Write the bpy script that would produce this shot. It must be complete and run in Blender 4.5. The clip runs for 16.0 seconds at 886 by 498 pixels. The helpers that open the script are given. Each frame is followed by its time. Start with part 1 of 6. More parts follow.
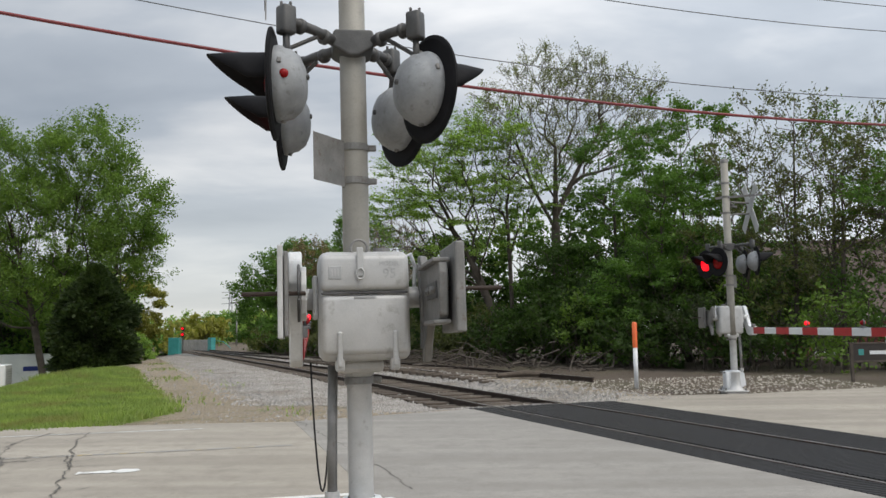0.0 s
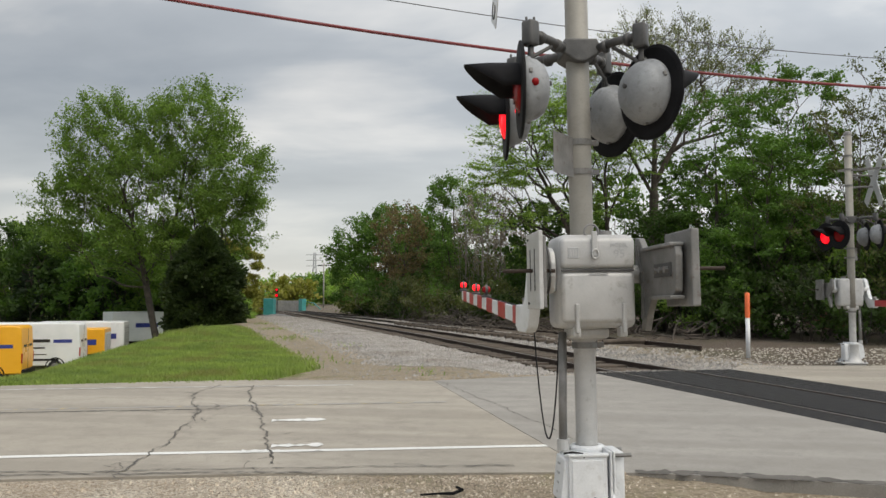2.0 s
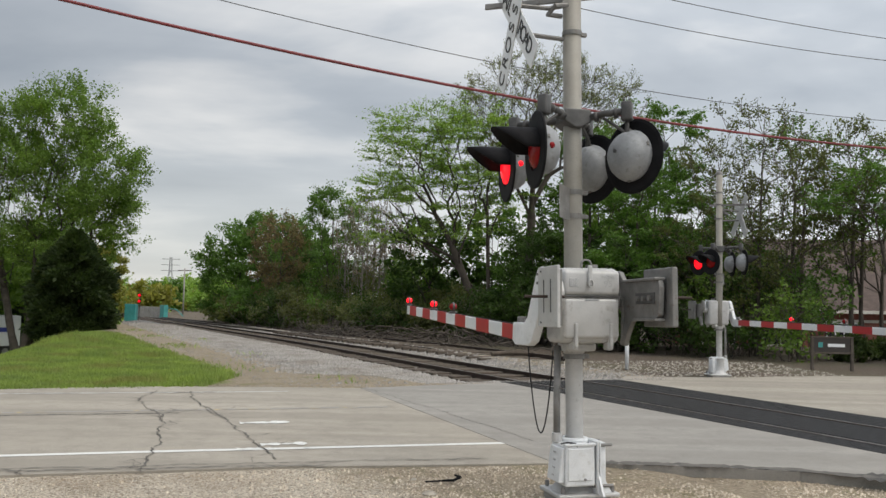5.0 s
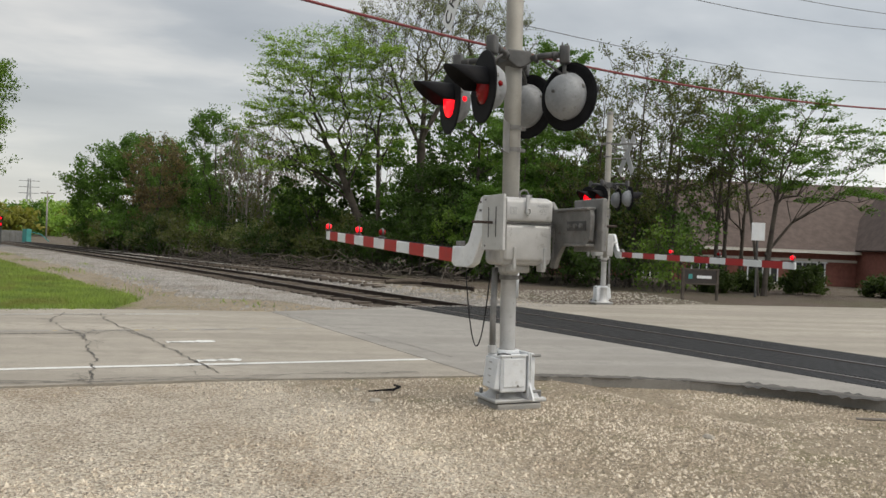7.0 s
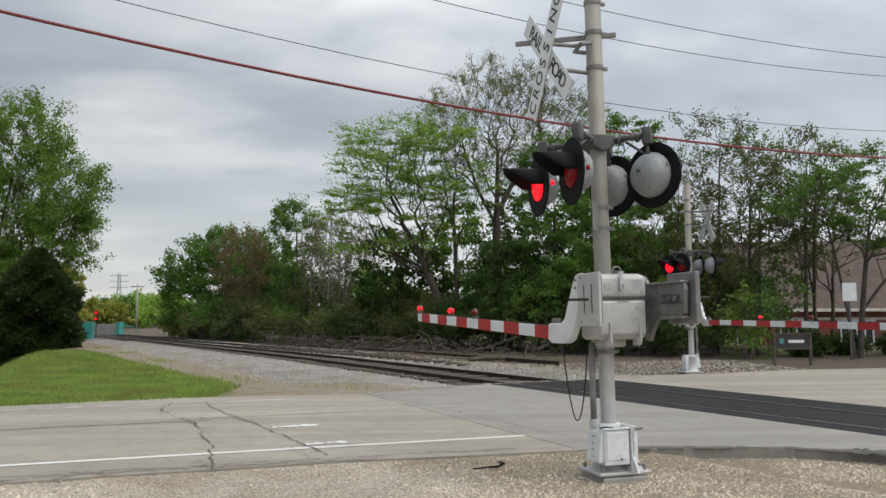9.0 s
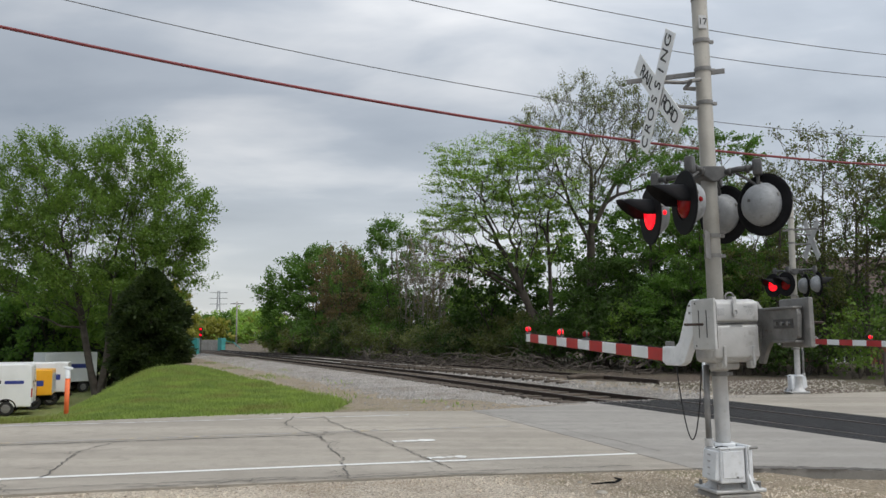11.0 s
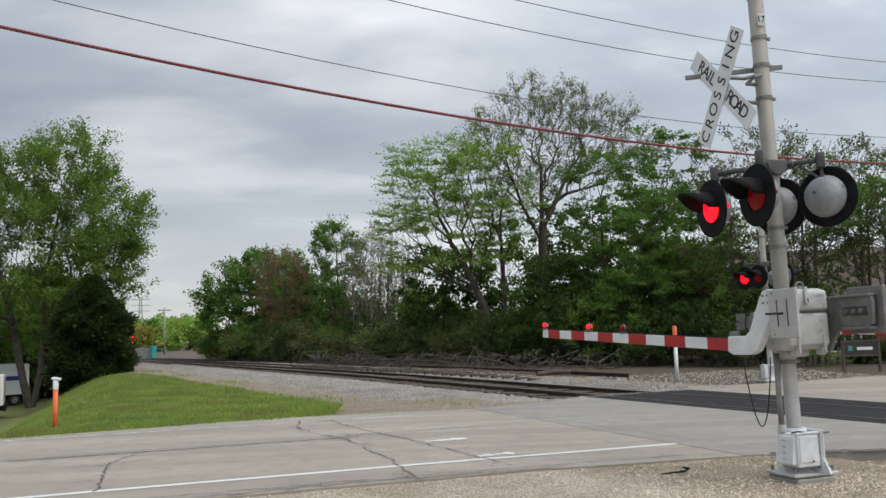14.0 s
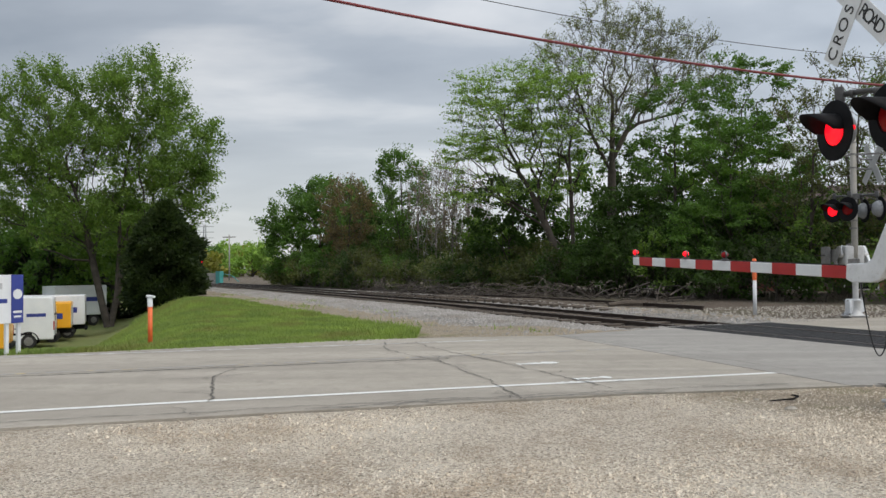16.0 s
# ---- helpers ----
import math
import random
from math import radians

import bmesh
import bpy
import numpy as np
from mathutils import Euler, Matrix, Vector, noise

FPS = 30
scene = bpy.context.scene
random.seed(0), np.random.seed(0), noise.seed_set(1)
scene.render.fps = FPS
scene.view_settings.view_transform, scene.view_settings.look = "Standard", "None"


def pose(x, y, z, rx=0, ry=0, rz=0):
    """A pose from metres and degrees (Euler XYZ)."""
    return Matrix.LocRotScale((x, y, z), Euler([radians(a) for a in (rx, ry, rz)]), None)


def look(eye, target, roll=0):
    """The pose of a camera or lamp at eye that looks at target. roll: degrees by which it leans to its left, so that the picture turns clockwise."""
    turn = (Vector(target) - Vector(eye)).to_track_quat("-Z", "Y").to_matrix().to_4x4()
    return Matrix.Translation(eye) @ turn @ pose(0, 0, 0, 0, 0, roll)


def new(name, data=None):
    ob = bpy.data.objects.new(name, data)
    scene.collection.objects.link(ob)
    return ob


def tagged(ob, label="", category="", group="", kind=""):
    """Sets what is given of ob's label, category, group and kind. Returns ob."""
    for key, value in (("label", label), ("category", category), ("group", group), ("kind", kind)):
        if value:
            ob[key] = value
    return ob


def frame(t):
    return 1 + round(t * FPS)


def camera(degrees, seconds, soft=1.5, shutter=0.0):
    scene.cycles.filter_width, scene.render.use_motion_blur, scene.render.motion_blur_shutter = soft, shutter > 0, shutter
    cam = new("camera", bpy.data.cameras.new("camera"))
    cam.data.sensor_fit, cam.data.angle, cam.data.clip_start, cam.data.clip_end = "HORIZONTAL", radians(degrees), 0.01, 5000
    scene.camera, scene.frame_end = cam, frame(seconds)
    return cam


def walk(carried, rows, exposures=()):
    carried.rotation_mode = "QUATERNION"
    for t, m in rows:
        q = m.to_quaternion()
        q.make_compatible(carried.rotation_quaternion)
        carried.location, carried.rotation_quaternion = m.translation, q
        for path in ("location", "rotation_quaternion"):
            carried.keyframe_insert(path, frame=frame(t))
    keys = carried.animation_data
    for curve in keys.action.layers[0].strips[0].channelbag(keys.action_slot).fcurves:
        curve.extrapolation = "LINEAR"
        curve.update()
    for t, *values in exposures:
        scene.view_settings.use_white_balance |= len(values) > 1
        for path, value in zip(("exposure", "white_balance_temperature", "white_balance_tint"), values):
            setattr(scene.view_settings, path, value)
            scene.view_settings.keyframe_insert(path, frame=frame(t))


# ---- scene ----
cam = camera(56.3, 16.0)
PATH = [
    (0, (0.237, 0.135, 1.424), (0.155, 2.123, 1.621), -0.9),
    (0.5, (0.013, -0.113, 1.442), (-0.284, 1.859, 1.594), -0.7),
    (1, (-0.231, -0.321, 1.458), (-0.575, 1.644, 1.603), -0.1),
    (1.5, (-0.404, -0.547, 1.486), (-0.754, 1.418, 1.623), -0.2),
    (2, (-0.639, -0.699, 1.475), (-0.91, 1.28, 1.588), 0.1),
    (2.5, (-0.767, -0.905, 1.462), (-0.957, 1.084, 1.568), -0.2),
    (3, (-0.971, -1.051, 1.461), (-1.061, 0.944, 1.572), 0.7),
    (3.5, (-1.165, -1.204, 1.457), (-1.158, 0.791, 1.591), 2.3),
    (3.7, (-1.242, -1.30, 1.466), (-1.172, 0.693, 1.615), 2.8),
    (5.8, (-2.062, -2.237, 1.53), (-1.999, -0.242, 1.652), 0.6),
    (6, (-2.128, -2.308, 1.497), (-2.053, -0.312, 1.604), 0.4),
    (6.5, (-2.344, -2.363, 1.481), (-2.156, -0.373, 1.511), 0.9),
    (7, (-2.422, -2.383, 1.436), (-2.06, -0.416, 1.422), 2.4),
    (7.5, (-2.41, -2.396, 1.425), (-2.032, -0.432, 1.447), 2.0),
    (8, (-2.397, -2.373, 1.431), (-2.091, -0.398, 1.521), 0.1),
    (8.2, (-2.43, -2.43, 1.436), (-2.186, -0.449, 1.559), -0.6),
    (10.3, (-2.977, -3.058, 1.523), (-2.86, -1.07, 1.708), 0.2),
    (10.5, (-2.981, -3.113, 1.522), (-2.908, -1.124, 1.713), 0.3),
    (11, (-3.027, -3.308, 1.544), (-3.06, -1.319, 1.748), -0.1),
    (11.5, (-3.189, -3.391, 1.537), (-3.255, -1.402, 1.731), -0.8),
    (12, (-3.329, -3.433, 1.543), (-3.391, -1.442, 1.725), -0.9),
    (12.5, (-3.466, -3.426, 1.553), (-3.507, -1.435, 1.73), -0.8),
    (13, (-3.831, -3.319, 1.547), (-3.797, -1.329, 1.743), -0.3),
    (13.5, (-4.172, -3.222, 1.526), (-4.079, -1.235, 1.741), -0.7),
    (14, (-4.516, -3.211, 1.523), (-4.368, -1.227, 1.727), -1.6),
    (14.5, (-4.82, -3.117, 1.511), (-4.665, -1.131, 1.685), -2.0),
    (15, (-5.019, -3.074, 1.43), (-5.023, -1.077, 1.538), -1.5),
    (15.5, (-5.068, -3.076, 1.418), (-5.141, -1.078, 1.448), -0.7),
    (16, (-5.047, -3.113, 1.421), (-5.038, -1.114, 1.463), -0.5),
]
walk(cam, [(t, look(eye, target, roll)) for t, eye, target, roll in PATH],
     [(0, 0.03, 6750, 10), (1.5, 0.03, 7100, 10), (3.5, 0.0, 7050, 10), (6, 0.0, 6900, 10), (7.5, -0.03, 7250, 10), (8.2, -0.02, 7050, 10), (10.5, -0.06, 6650, 10), (12.5, -0.05, 6650, 10), (15.5, -0.05, 6650, 10), (16, -0.05, 6650, 10)])

# ---- world and light ----
world = bpy.data.worlds.new("overcast")
scene.world = world
world.use_nodes = True
wn, wl = world.node_tree.nodes, world.node_tree.links
wn.clear()
SUN_EL, SUN_AZ = radians(56), radians(120)
sky = wn.new("ShaderNodeTexSky")
sky.sky_type, sky.sun_disc, sky.sun_elevation, sky.sun_rotation = "NISHITA", False, SUN_EL, SUN_AZ
bg_sky, bg_cloud, add_sky, w_out = (wn.new(k) for k in ("ShaderNodeBackground", "ShaderNodeBackground", "ShaderNodeAddShader", "ShaderNodeOutputWorld"))
bg_sky.inputs[1].default_value, bg_cloud.inputs[1].default_value = 0.02, 1.0
wl.new(sky.outputs[0], bg_sky.inputs[0])
w_geo, w_sep = wn.new("ShaderNodeTexCoord"), wn.new("ShaderNodeSeparateXYZ")
wl.new(w_geo.outputs["Generated"], w_sep.inputs[0])


def w_math(op, a, b=None, clamp=False):
    n = wn.new("ShaderNodeMath")
    n.operation, n.use_clamp = op, clamp
    for k, v in enumerate((a, b)):
        if v is None:
            continue
        if isinstance(v, (int, float)):
            n.inputs[k].default_value = v
        else:
            wl.new(v, n.inputs[k])
    return n.outputs[0]


w_up = w_math("ADD", w_math("MAXIMUM", w_sep.outputs[2], 0.0), 0.16)
w_vec = wn.new("ShaderNodeCombineXYZ")
wl.new(w_math("MULTIPLY", w_math("DIVIDE", w_sep.outputs[0], w_up), 0.62), w_vec.inputs[0])
wl.new(w_math("DIVIDE", w_sep.outputs[1], w_up), w_vec.inputs[1])
w_noise = []
for scale, detail, dist in ((0.75, 7.0, 0.5), (2.2, 5.0, 0.3)):
    n = wn.new("ShaderNodeTexNoise")
    n.inputs["Scale"].default_value, n.inputs["Detail"].default_value, n.inputs["Distortion"].default_value = scale, detail, dist
    n.inputs["Roughness"].default_value = 0.5
    wl.new(w_vec.outputs[0], n.inputs["Vector"])
    w_noise.append(n.outputs[0])
w_mix = w_math("ADD", w_math("MULTIPLY", w_noise[0], 0.72), w_math("MULTIPLY", w_noise[1], 0.28))
w_ramp = wn.new("ShaderNodeValToRGB")
w_ramp.color_ramp.elements[0].position, w_ramp.color_ramp.elements[0].color = 0.36, (0.262, 0.302, 0.358, 1)
w_ramp.color_ramp.elements[1].position, w_ramp.color_ramp.elements[1].color = 0.66, (0.93, 0.935, 0.94, 1)
w_mid = w_ramp.color_ramp.elements.new(0.5)
w_mid.color = (0.43, 0.474, 0.532, 1)
wl.new(w_mix, w_ramp.inputs[0])
w_hor = wn.new("ShaderNodeMixRGB")
w_hor.inputs[2].default_value = (0.66, 0.69, 0.715, 1)
w_fac = wn.new("ShaderNodeMapRange")
w_fac.inputs[1].default_value, w_fac.inputs[2].default_value, w_fac.inputs[3].default_value, w_fac.inputs[4].default_value = 0.0, 0.24, 0.9, 0.0
wl.new(w_sep.outputs[2], w_fac.inputs[0])
wl.new(w_fac.outputs[0], w_hor.inputs[0])
wl.new(w_ramp.outputs[0], w_hor.inputs[1])
# the cloud sheet is brightest overhead
w_zen = wn.new("ShaderNodeMapRange")
w_zen.inputs[1].default_value, w_zen.inputs[2].default_value, w_zen.inputs[3].default_value, w_zen.inputs[4].default_value = 0.27, 1.0, 1.0, 2.4
wl.new(w_sep.outputs[2], w_zen.inputs[0])
# the hidden sun brightens the cloud on its side
w_side = w_math("ADD", w_math("MULTIPLY", w_sep.outputs[0], 0.40), w_math("ADD", w_math("MULTIPLY", w_sep.outputs[1], -0.06), 1.07))
wl.new(w_math("MULTIPLY", w_zen.outputs[0], w_side), bg_cloud.inputs[1])
wl.new(w_hor.outputs[0], bg_cloud.inputs[0])
wl.new(bg_sky.outputs[0], add_sky.inputs[0])
wl.new(bg_cloud.outputs[0], add_sky.inputs[1])
wl.new(add_sky.outputs[0], w_out.inputs[0])

sun_data = bpy.data.lights.new("sun", "SUN")
sun_data.energy, sun_data.angle, sun_data.color = 1.5, radians(50), (1.0, 0.93, 0.82)
sun = new("sun", sun_data)
sun.matrix_basis = look((0, 0, 0), (-math.sin(SUN_AZ) * math.cos(SUN_EL), -math.cos(SUN_AZ) * math.cos(SUN_EL), -math.sin(SUN_EL)))

# ---- materials ----


def material(name, rough=0.8, metal=0.0):
    m = bpy.data.materials.new(name)
    m.use_nodes = True
    b = m.node_tree.nodes["Principled BSDF"]
    b.inputs["Roughness"].default_value, b.inputs["Metallic"].default_value = rough, metal
    return m, m.node_tree.nodes, m.node_tree.links, b


def tex(nodes, links, scale, detail=6.0, rough=0.55, kind="ShaderNodeTexNoise", coord="Object"):
    c, n = nodes.new("ShaderNodeTexCoord"), nodes.new(kind)
    links.new(c.outputs[coord], n.inputs["Vector"])
    n.inputs["Scale"].default_value = scale
    if kind == "ShaderNodeTexNoise":
        n.inputs["Detail"].default_value, n.inputs["Roughness"].default_value = detail, rough
    return n


def ramp(nodes, links, fac, stops):
    r = nodes.new("ShaderNodeValToRGB")
    el = r.color_ramp.elements
    while len(el) < len(stops):
        el.new(0.5)
    for e, (p, c) in zip(el, stops):
        e.position, e.color = p, (*c, 1)
    links.new(fac, r.inputs[0])
    return r.outputs[0]


def mix(nodes, links, fac, a, b, mode="MIX"):
    m = nodes.new("ShaderNodeMixRGB")
    m.blend_type = mode
    for k, v in enumerate((fac, a, b)):
        if isinstance(v, (int, float)):
            m.inputs[k].default_value = v
        elif isinstance(v, tuple):
            m.inputs[k].default_value = (*v, 1)
        else:
            links.new(v, m.inputs[k])
    return m.outputs[0]


def bump(nodes, links, bsdf, height, strength, distance=0.02):
    n = nodes.new("ShaderNodeBump")
    n.inputs["Strength"].default_value, n.inputs["Distance"].default_value = strength, distance
    links.new(height, n.inputs["Height"])
    links.new(n.outputs[0], bsdf.inputs["Normal"])


def math_node(nodes, links, op, a, b=None, clamp=False):
    n = nodes.new("ShaderNodeMath")
    n.operation, n.use_clamp = op, clamp
    for k, v in enumerate((a, b)):
        if v is None:
            continue
        if isinstance(v, (int, float)):
            n.inputs[k].default_value = v
        else:
            links.new(v, n.inputs[k])
    return n.outputs[0]


def worn(name, a, b, scale=6.0, rough=0.6, metal=0.0, grain=60.0, relief=0.15, dirt=None):
    """A surface between two colours at a large scale, with fine grain and relief."""
    m, N, L, P = material(name, rough, metal)
    big, fine = tex(N, L, scale, 7), tex(N, L, grain, 3)
    col = ramp(N, L, big.outputs[0], [(0.35, a), (0.68, b)])
    col = mix(N, L, 0.10, col, ramp(N, L, fine.outputs[0], [(0.3, tuple(v * 0.6 for v in a)), (0.7, tuple(min(1, v * 1.25) for v in b))]))
    if dirt:
        spots = tex(N, L, scale * 2.7, 8, 0.7)
        col = mix(N, L, ramp(N, L, spots.outputs[0], [(0.56, (0, 0, 0)), (0.68, (0.75, 0.75, 0.75))]), col, dirt)
    L.new(col, P.inputs["Base Color"])
    r = N.new("ShaderNodeMapRange")
    r.inputs[3].default_value, r.inputs[4].default_value = max(0.05, rough - 0.13), min(1, rough + 0.15)
    L.new(big.outputs[0], r.inputs[0])
    L.new(r.outputs[0], P.inputs["Roughness"])
    bump(N, L, P, fine.outputs[0], relief, 0.01)
    return m


def leaf_material(name, dark, light, autumn=None, share=0.0):
    m, N, L, P = material(name, 0.55)
    g = N.new("ShaderNodeNewGeometry")
    dark, light = tuple(1.12 * v + 0.42 * w for v, w in zip(dark, light)), tuple(1.22 * w + 0.12 * v for v, w in zip(dark, light))
    col = ramp(N, L, g.outputs["Random Per Island"], [(0.0, dark), (0.75, light), (1.0, tuple(min(1, v * 1.18) for v in light))])
    clump = tex(N, L, 0.9, 3)
    col = mix(N, L, 1.0, col, ramp(N, L, clump.outputs[0], [(0.35, (0.78, 0.8, 0.85)), (0.65, (1.2, 1.16, 1.05))]), "MULTIPLY")
    if autumn:
        n = tex(N, L, 0.6, 3)
        col = mix(N, L, ramp(N, L, n.outputs[0], [(0.5 - share / 2, (0, 0, 0)), (0.62 - share / 2, (1, 1, 1))]), col, autumn)
    L.new(col, P.inputs["Base Color"])
    P.inputs["Specular IOR Level"].default_value = 0.25
    t, s, o = N.new("ShaderNodeBsdfTranslucent"), N.new("ShaderNodeMixShader"), N["Material Output"]
    L.new(mix(N, L, 1.0, col, (1.0, 1.15, 0.6), "MULTIPLY"), t.inputs[0])
    s.inputs[0].default_value = 0.45
    L.new(P.outputs[0], s.inputs[1])
    L.new(t.outputs[0], s.inputs[2])
    L.new(s.outputs[0], o.inputs[0])
    return m


def glow(name, colour, strength):
    m, N, L, P = material(name, 0.25)
    P.inputs["Base Color"].default_value = (*colour, 1)
    P.inputs["Emission Color"].default_value = (*colour, 1)
    P.inputs["Emission Strength"].default_value = strength
    return m


M_MAST = worn("galvanised_mast_paint", (0.24, 0.23, 0.205), (0.31, 0.298, 0.268), 5, 0.55, 0.1, 90, 0.08, (0.21, 0.20, 0.18))
M_CAST = worn("aluminium_paint_casting", (0.41, 0.412, 0.41), (0.52, 0.522, 0.52), 5, 0.48, 0.2, 120, 0.06, (0.32, 0.31, 0.295))
M_EMBOSS = worn("embossed_casting_marks", (0.36, 0.365, 0.37), (0.44, 0.445, 0.45), 5, 0.45, 0.3)
M_WHITE = worn("white_enamel", (0.60, 0.62, 0.64), (0.74, 0.76, 0.78), 6, 0.45, 0.0, 80, 0.06, (0.5, 0.5, 0.49))
M_STEEL = worn("weathered_grey_steel", (0.16, 0.16, 0.155), (0.26, 0.255, 0.25), 8, 0.55, 0.4, 90, 0.15, (0.13, 0.1, 0.08))
M_DARKSTEEL = worn("dark_grey_steel", (0.06, 0.06, 0.06), (0.11, 0.11, 0.11), 8, 0.5, 0.3, 90, 0.12)
M_BLACK = worn("black_enamel", (0.008, 0.008, 0.009), (0.016, 0.016, 0.018), 6, 0.6, 0.0, 60, 0.05)
M_DOME = worn("pale_grey_lamp_housing", (0.21, 0.222, 0.235), (0.31, 0.325, 0.34), 7, 0.55, 0.0, 40, 0.2, (0.15, 0.152, 0.155))
M_SIGN = worn("white_sign_sheeting", (0.66, 0.68, 0.70), (0.76, 0.78, 0.80), 4, 0.35, 0.0, 120, 0.02)
M_SIGNBACK = worn("bare_aluminium_sign_back", (0.40, 0.41, 0.42), (0.50, 0.51, 0.52), 5, 0.5, 0.15, 80, 0.05)
M_LETTER = worn("black_lettering", (0.012, 0.012, 0.012), (0.02, 0.02, 0.02), 9, 0.5)
M_RED = worn("red_reflective_sheeting", (0.36, 0.014, 0.02), (0.45, 0.024, 0.03), 5, 0.4, 0.0, 100, 0.03)
M_ORANGE = worn("orange_plastic", (0.72, 0.12, 0.03), (0.85, 0.18, 0.05), 5, 0.5)
M_LENS_ON = glow("lit_red_lens", (1.0, 0.006, 0.018), 1.35)
M_LENS_OFF = worn("unlit_red_lens", (0.20, 0.006, 0.008), (0.28, 0.010, 0.012), 9, 0.2)
M_CABLE = worn("black_cable", (0.015, 0.015, 0.016), (0.03, 0.03, 0.03), 9, 0.6)
M_WIRE = worn("grey_power_line", (0.07, 0.075, 0.08), (0.1, 0.1, 0.105), 2, 0.6)
# pylon steel made pale: the distance haze is mixed into its colour
M_HAZE = worn("haze_tinted_steel", (0.30, 0.32, 0.34), (0.38, 0.40, 0.42), 1, 0.8)
M_REDCABLE = worn("red_sheathed_cable", (0.15, 0.022, 0.026), (0.22, 0.04, 0.045), 1.5, 0.6)
M_RAIL = worn("rusty_rail_steel", (0.026, 0.017, 0.013), (0.058, 0.038, 0.029), 5, 0.7, 0.2, 70, 0.2)
M_RAILTOP = worn("polished_rail_head", (0.16, 0.14, 0.13), (0.30, 0.28, 0.27), 3, 0.35, 0.8, 70, 0.04)
M_TIE = worn("weathered_timber_tie", (0.045, 0.034, 0.026), (0.115, 0.092, 0.072), 4, 0.9, 0.0, 40, 0.5)
M_RUBBER = worn("black_rubber_panel", (0.009, 0.0095, 0.011), (0.022, 0.023, 0.026), 2.5, 0.5, 0.0, 50, 0.25, (0.05, 0.049, 0.047))
M_BARK = worn("grey_brown_bark", (0.045, 0.036, 0.03), (0.10, 0.085, 0.07), 3, 0.95, 0.0, 18, 0.7)
for dull, level in ((M_BLACK, 0.08), (M_LENS_OFF, 0.15), (M_RUBBER, 0.2), (M_CABLE, 0.15)):
    dull.node_tree.nodes["Principled BSDF"].inputs["Specular IOR Level"].default_value = level
M_CONCRETE = worn("rough_concrete", (0.25, 0.24, 0.22), (0.36, 0.35, 0.33), 3, 0.9, 0.0, 60, 0.3)


def paving(name, a, b, dark, seams=True):
    m, N, L, P = material(name, 0.88)
    big, mid, fine = tex(N, L, 0.35, 6), tex(N, L, 3.0, 8, 0.65), tex(N, L, 120, 3)
    col = ramp(N, L, big.outputs[0], [(0.35, a), (0.65, b)])
    col = mix(N, L, ramp(N, L, mid.outputs[0], [(0.47, (0, 0, 0)), (0.68, (0.8, 0.8, 0.8))]), col, dark)
    spots = tex(N, L, 14.0, 5, 0.7)
    col = mix(N, L, ramp(N, L, spots.outputs[0], [(0.58, (0, 0, 0)), (0.72, (0.6, 0.6, 0.6))]), col, tuple(v * 0.62 for v in dark))
    col = mix(N, L, ramp(N, L, spots.outputs[0], [(0.28, (0.5, 0.5, 0.5)), (0.42, (0, 0, 0))]), col, tuple(min(1, v * 1.25) for v in b))
    col = mix(N, L, 0.35, col, ramp(N, L, fine.outputs[0], [(0.3, tuple(v * 0.45 for v in dark)), (0.7, tuple(min(1, v * 1.3) for v in b))]))
    # long faint streaks along the wheel paths
    c, mp, st = N.new("ShaderNodeTexCoord"), N.new("ShaderNodeMapping"), N.new("ShaderNodeTexNoise")
    L.new(c.outputs["Object"], mp.inputs[0])
    mp.inputs["Rotation"].default_value = (0, 0, radians(-16.5))
    mp.inputs["Scale"].default_value = (0.06, 1.3, 1)
    st.inputs["Scale"].default_value, st.inputs["Detail"].default_value = 1.0, 5
    L.new(mp.outputs[0], st.inputs["Vector"])
    col = mix(N, L, ramp(N, L, st.outputs[0], [(0.42, (0.5, 0.5, 0.5)), (0.6, (0, 0, 0))]), col, dark)
    L.new(col, P.inputs["Base Color"])
    bump(N, L, P, fine.outputs[0], 0.35, 0.004)
    return m


M_ROAD = paving("worn_grey_road_surface", (0.316, 0.287, 0.242), (0.396, 0.361, 0.306), (0.218, 0.195, 0.163))
M_APRON = paving("smooth_grey_crossing_approach", (0.265, 0.25, 0.227), (0.332, 0.314, 0.287), (0.195, 0.184, 0.167))
M_CRACK = worn("crack_filler", (0.07, 0.065, 0.058), (0.13, 0.12, 0.108), 3, 0.95)


def worn_paint(name, colour, cover):
    m, N, L, P = material(name, 0.7)
    n = tex(N, L, 5.0, 9, 0.75)
    col = mix(N, L, ramp(N, L, n.outputs[0], [(cover - 0.06, (1, 1, 1)), (cover + 0.06, (0, 0, 0))]), (0.29, 0.28, 0.265), colour)
    L.new(col, P.inputs["Base Color"])
    return m


M_LINE = worn_paint("worn_white_road_paint", (0.66, 0.66, 0.64), 0.62)
M_FAINT = worn_paint("faded_white_road_paint", (0.55, 0.55, 0.53), 0.5)
M_YELLOW = worn_paint("faded_yellow_road_paint", (0.50, 0.37, 0.15), 0.42)


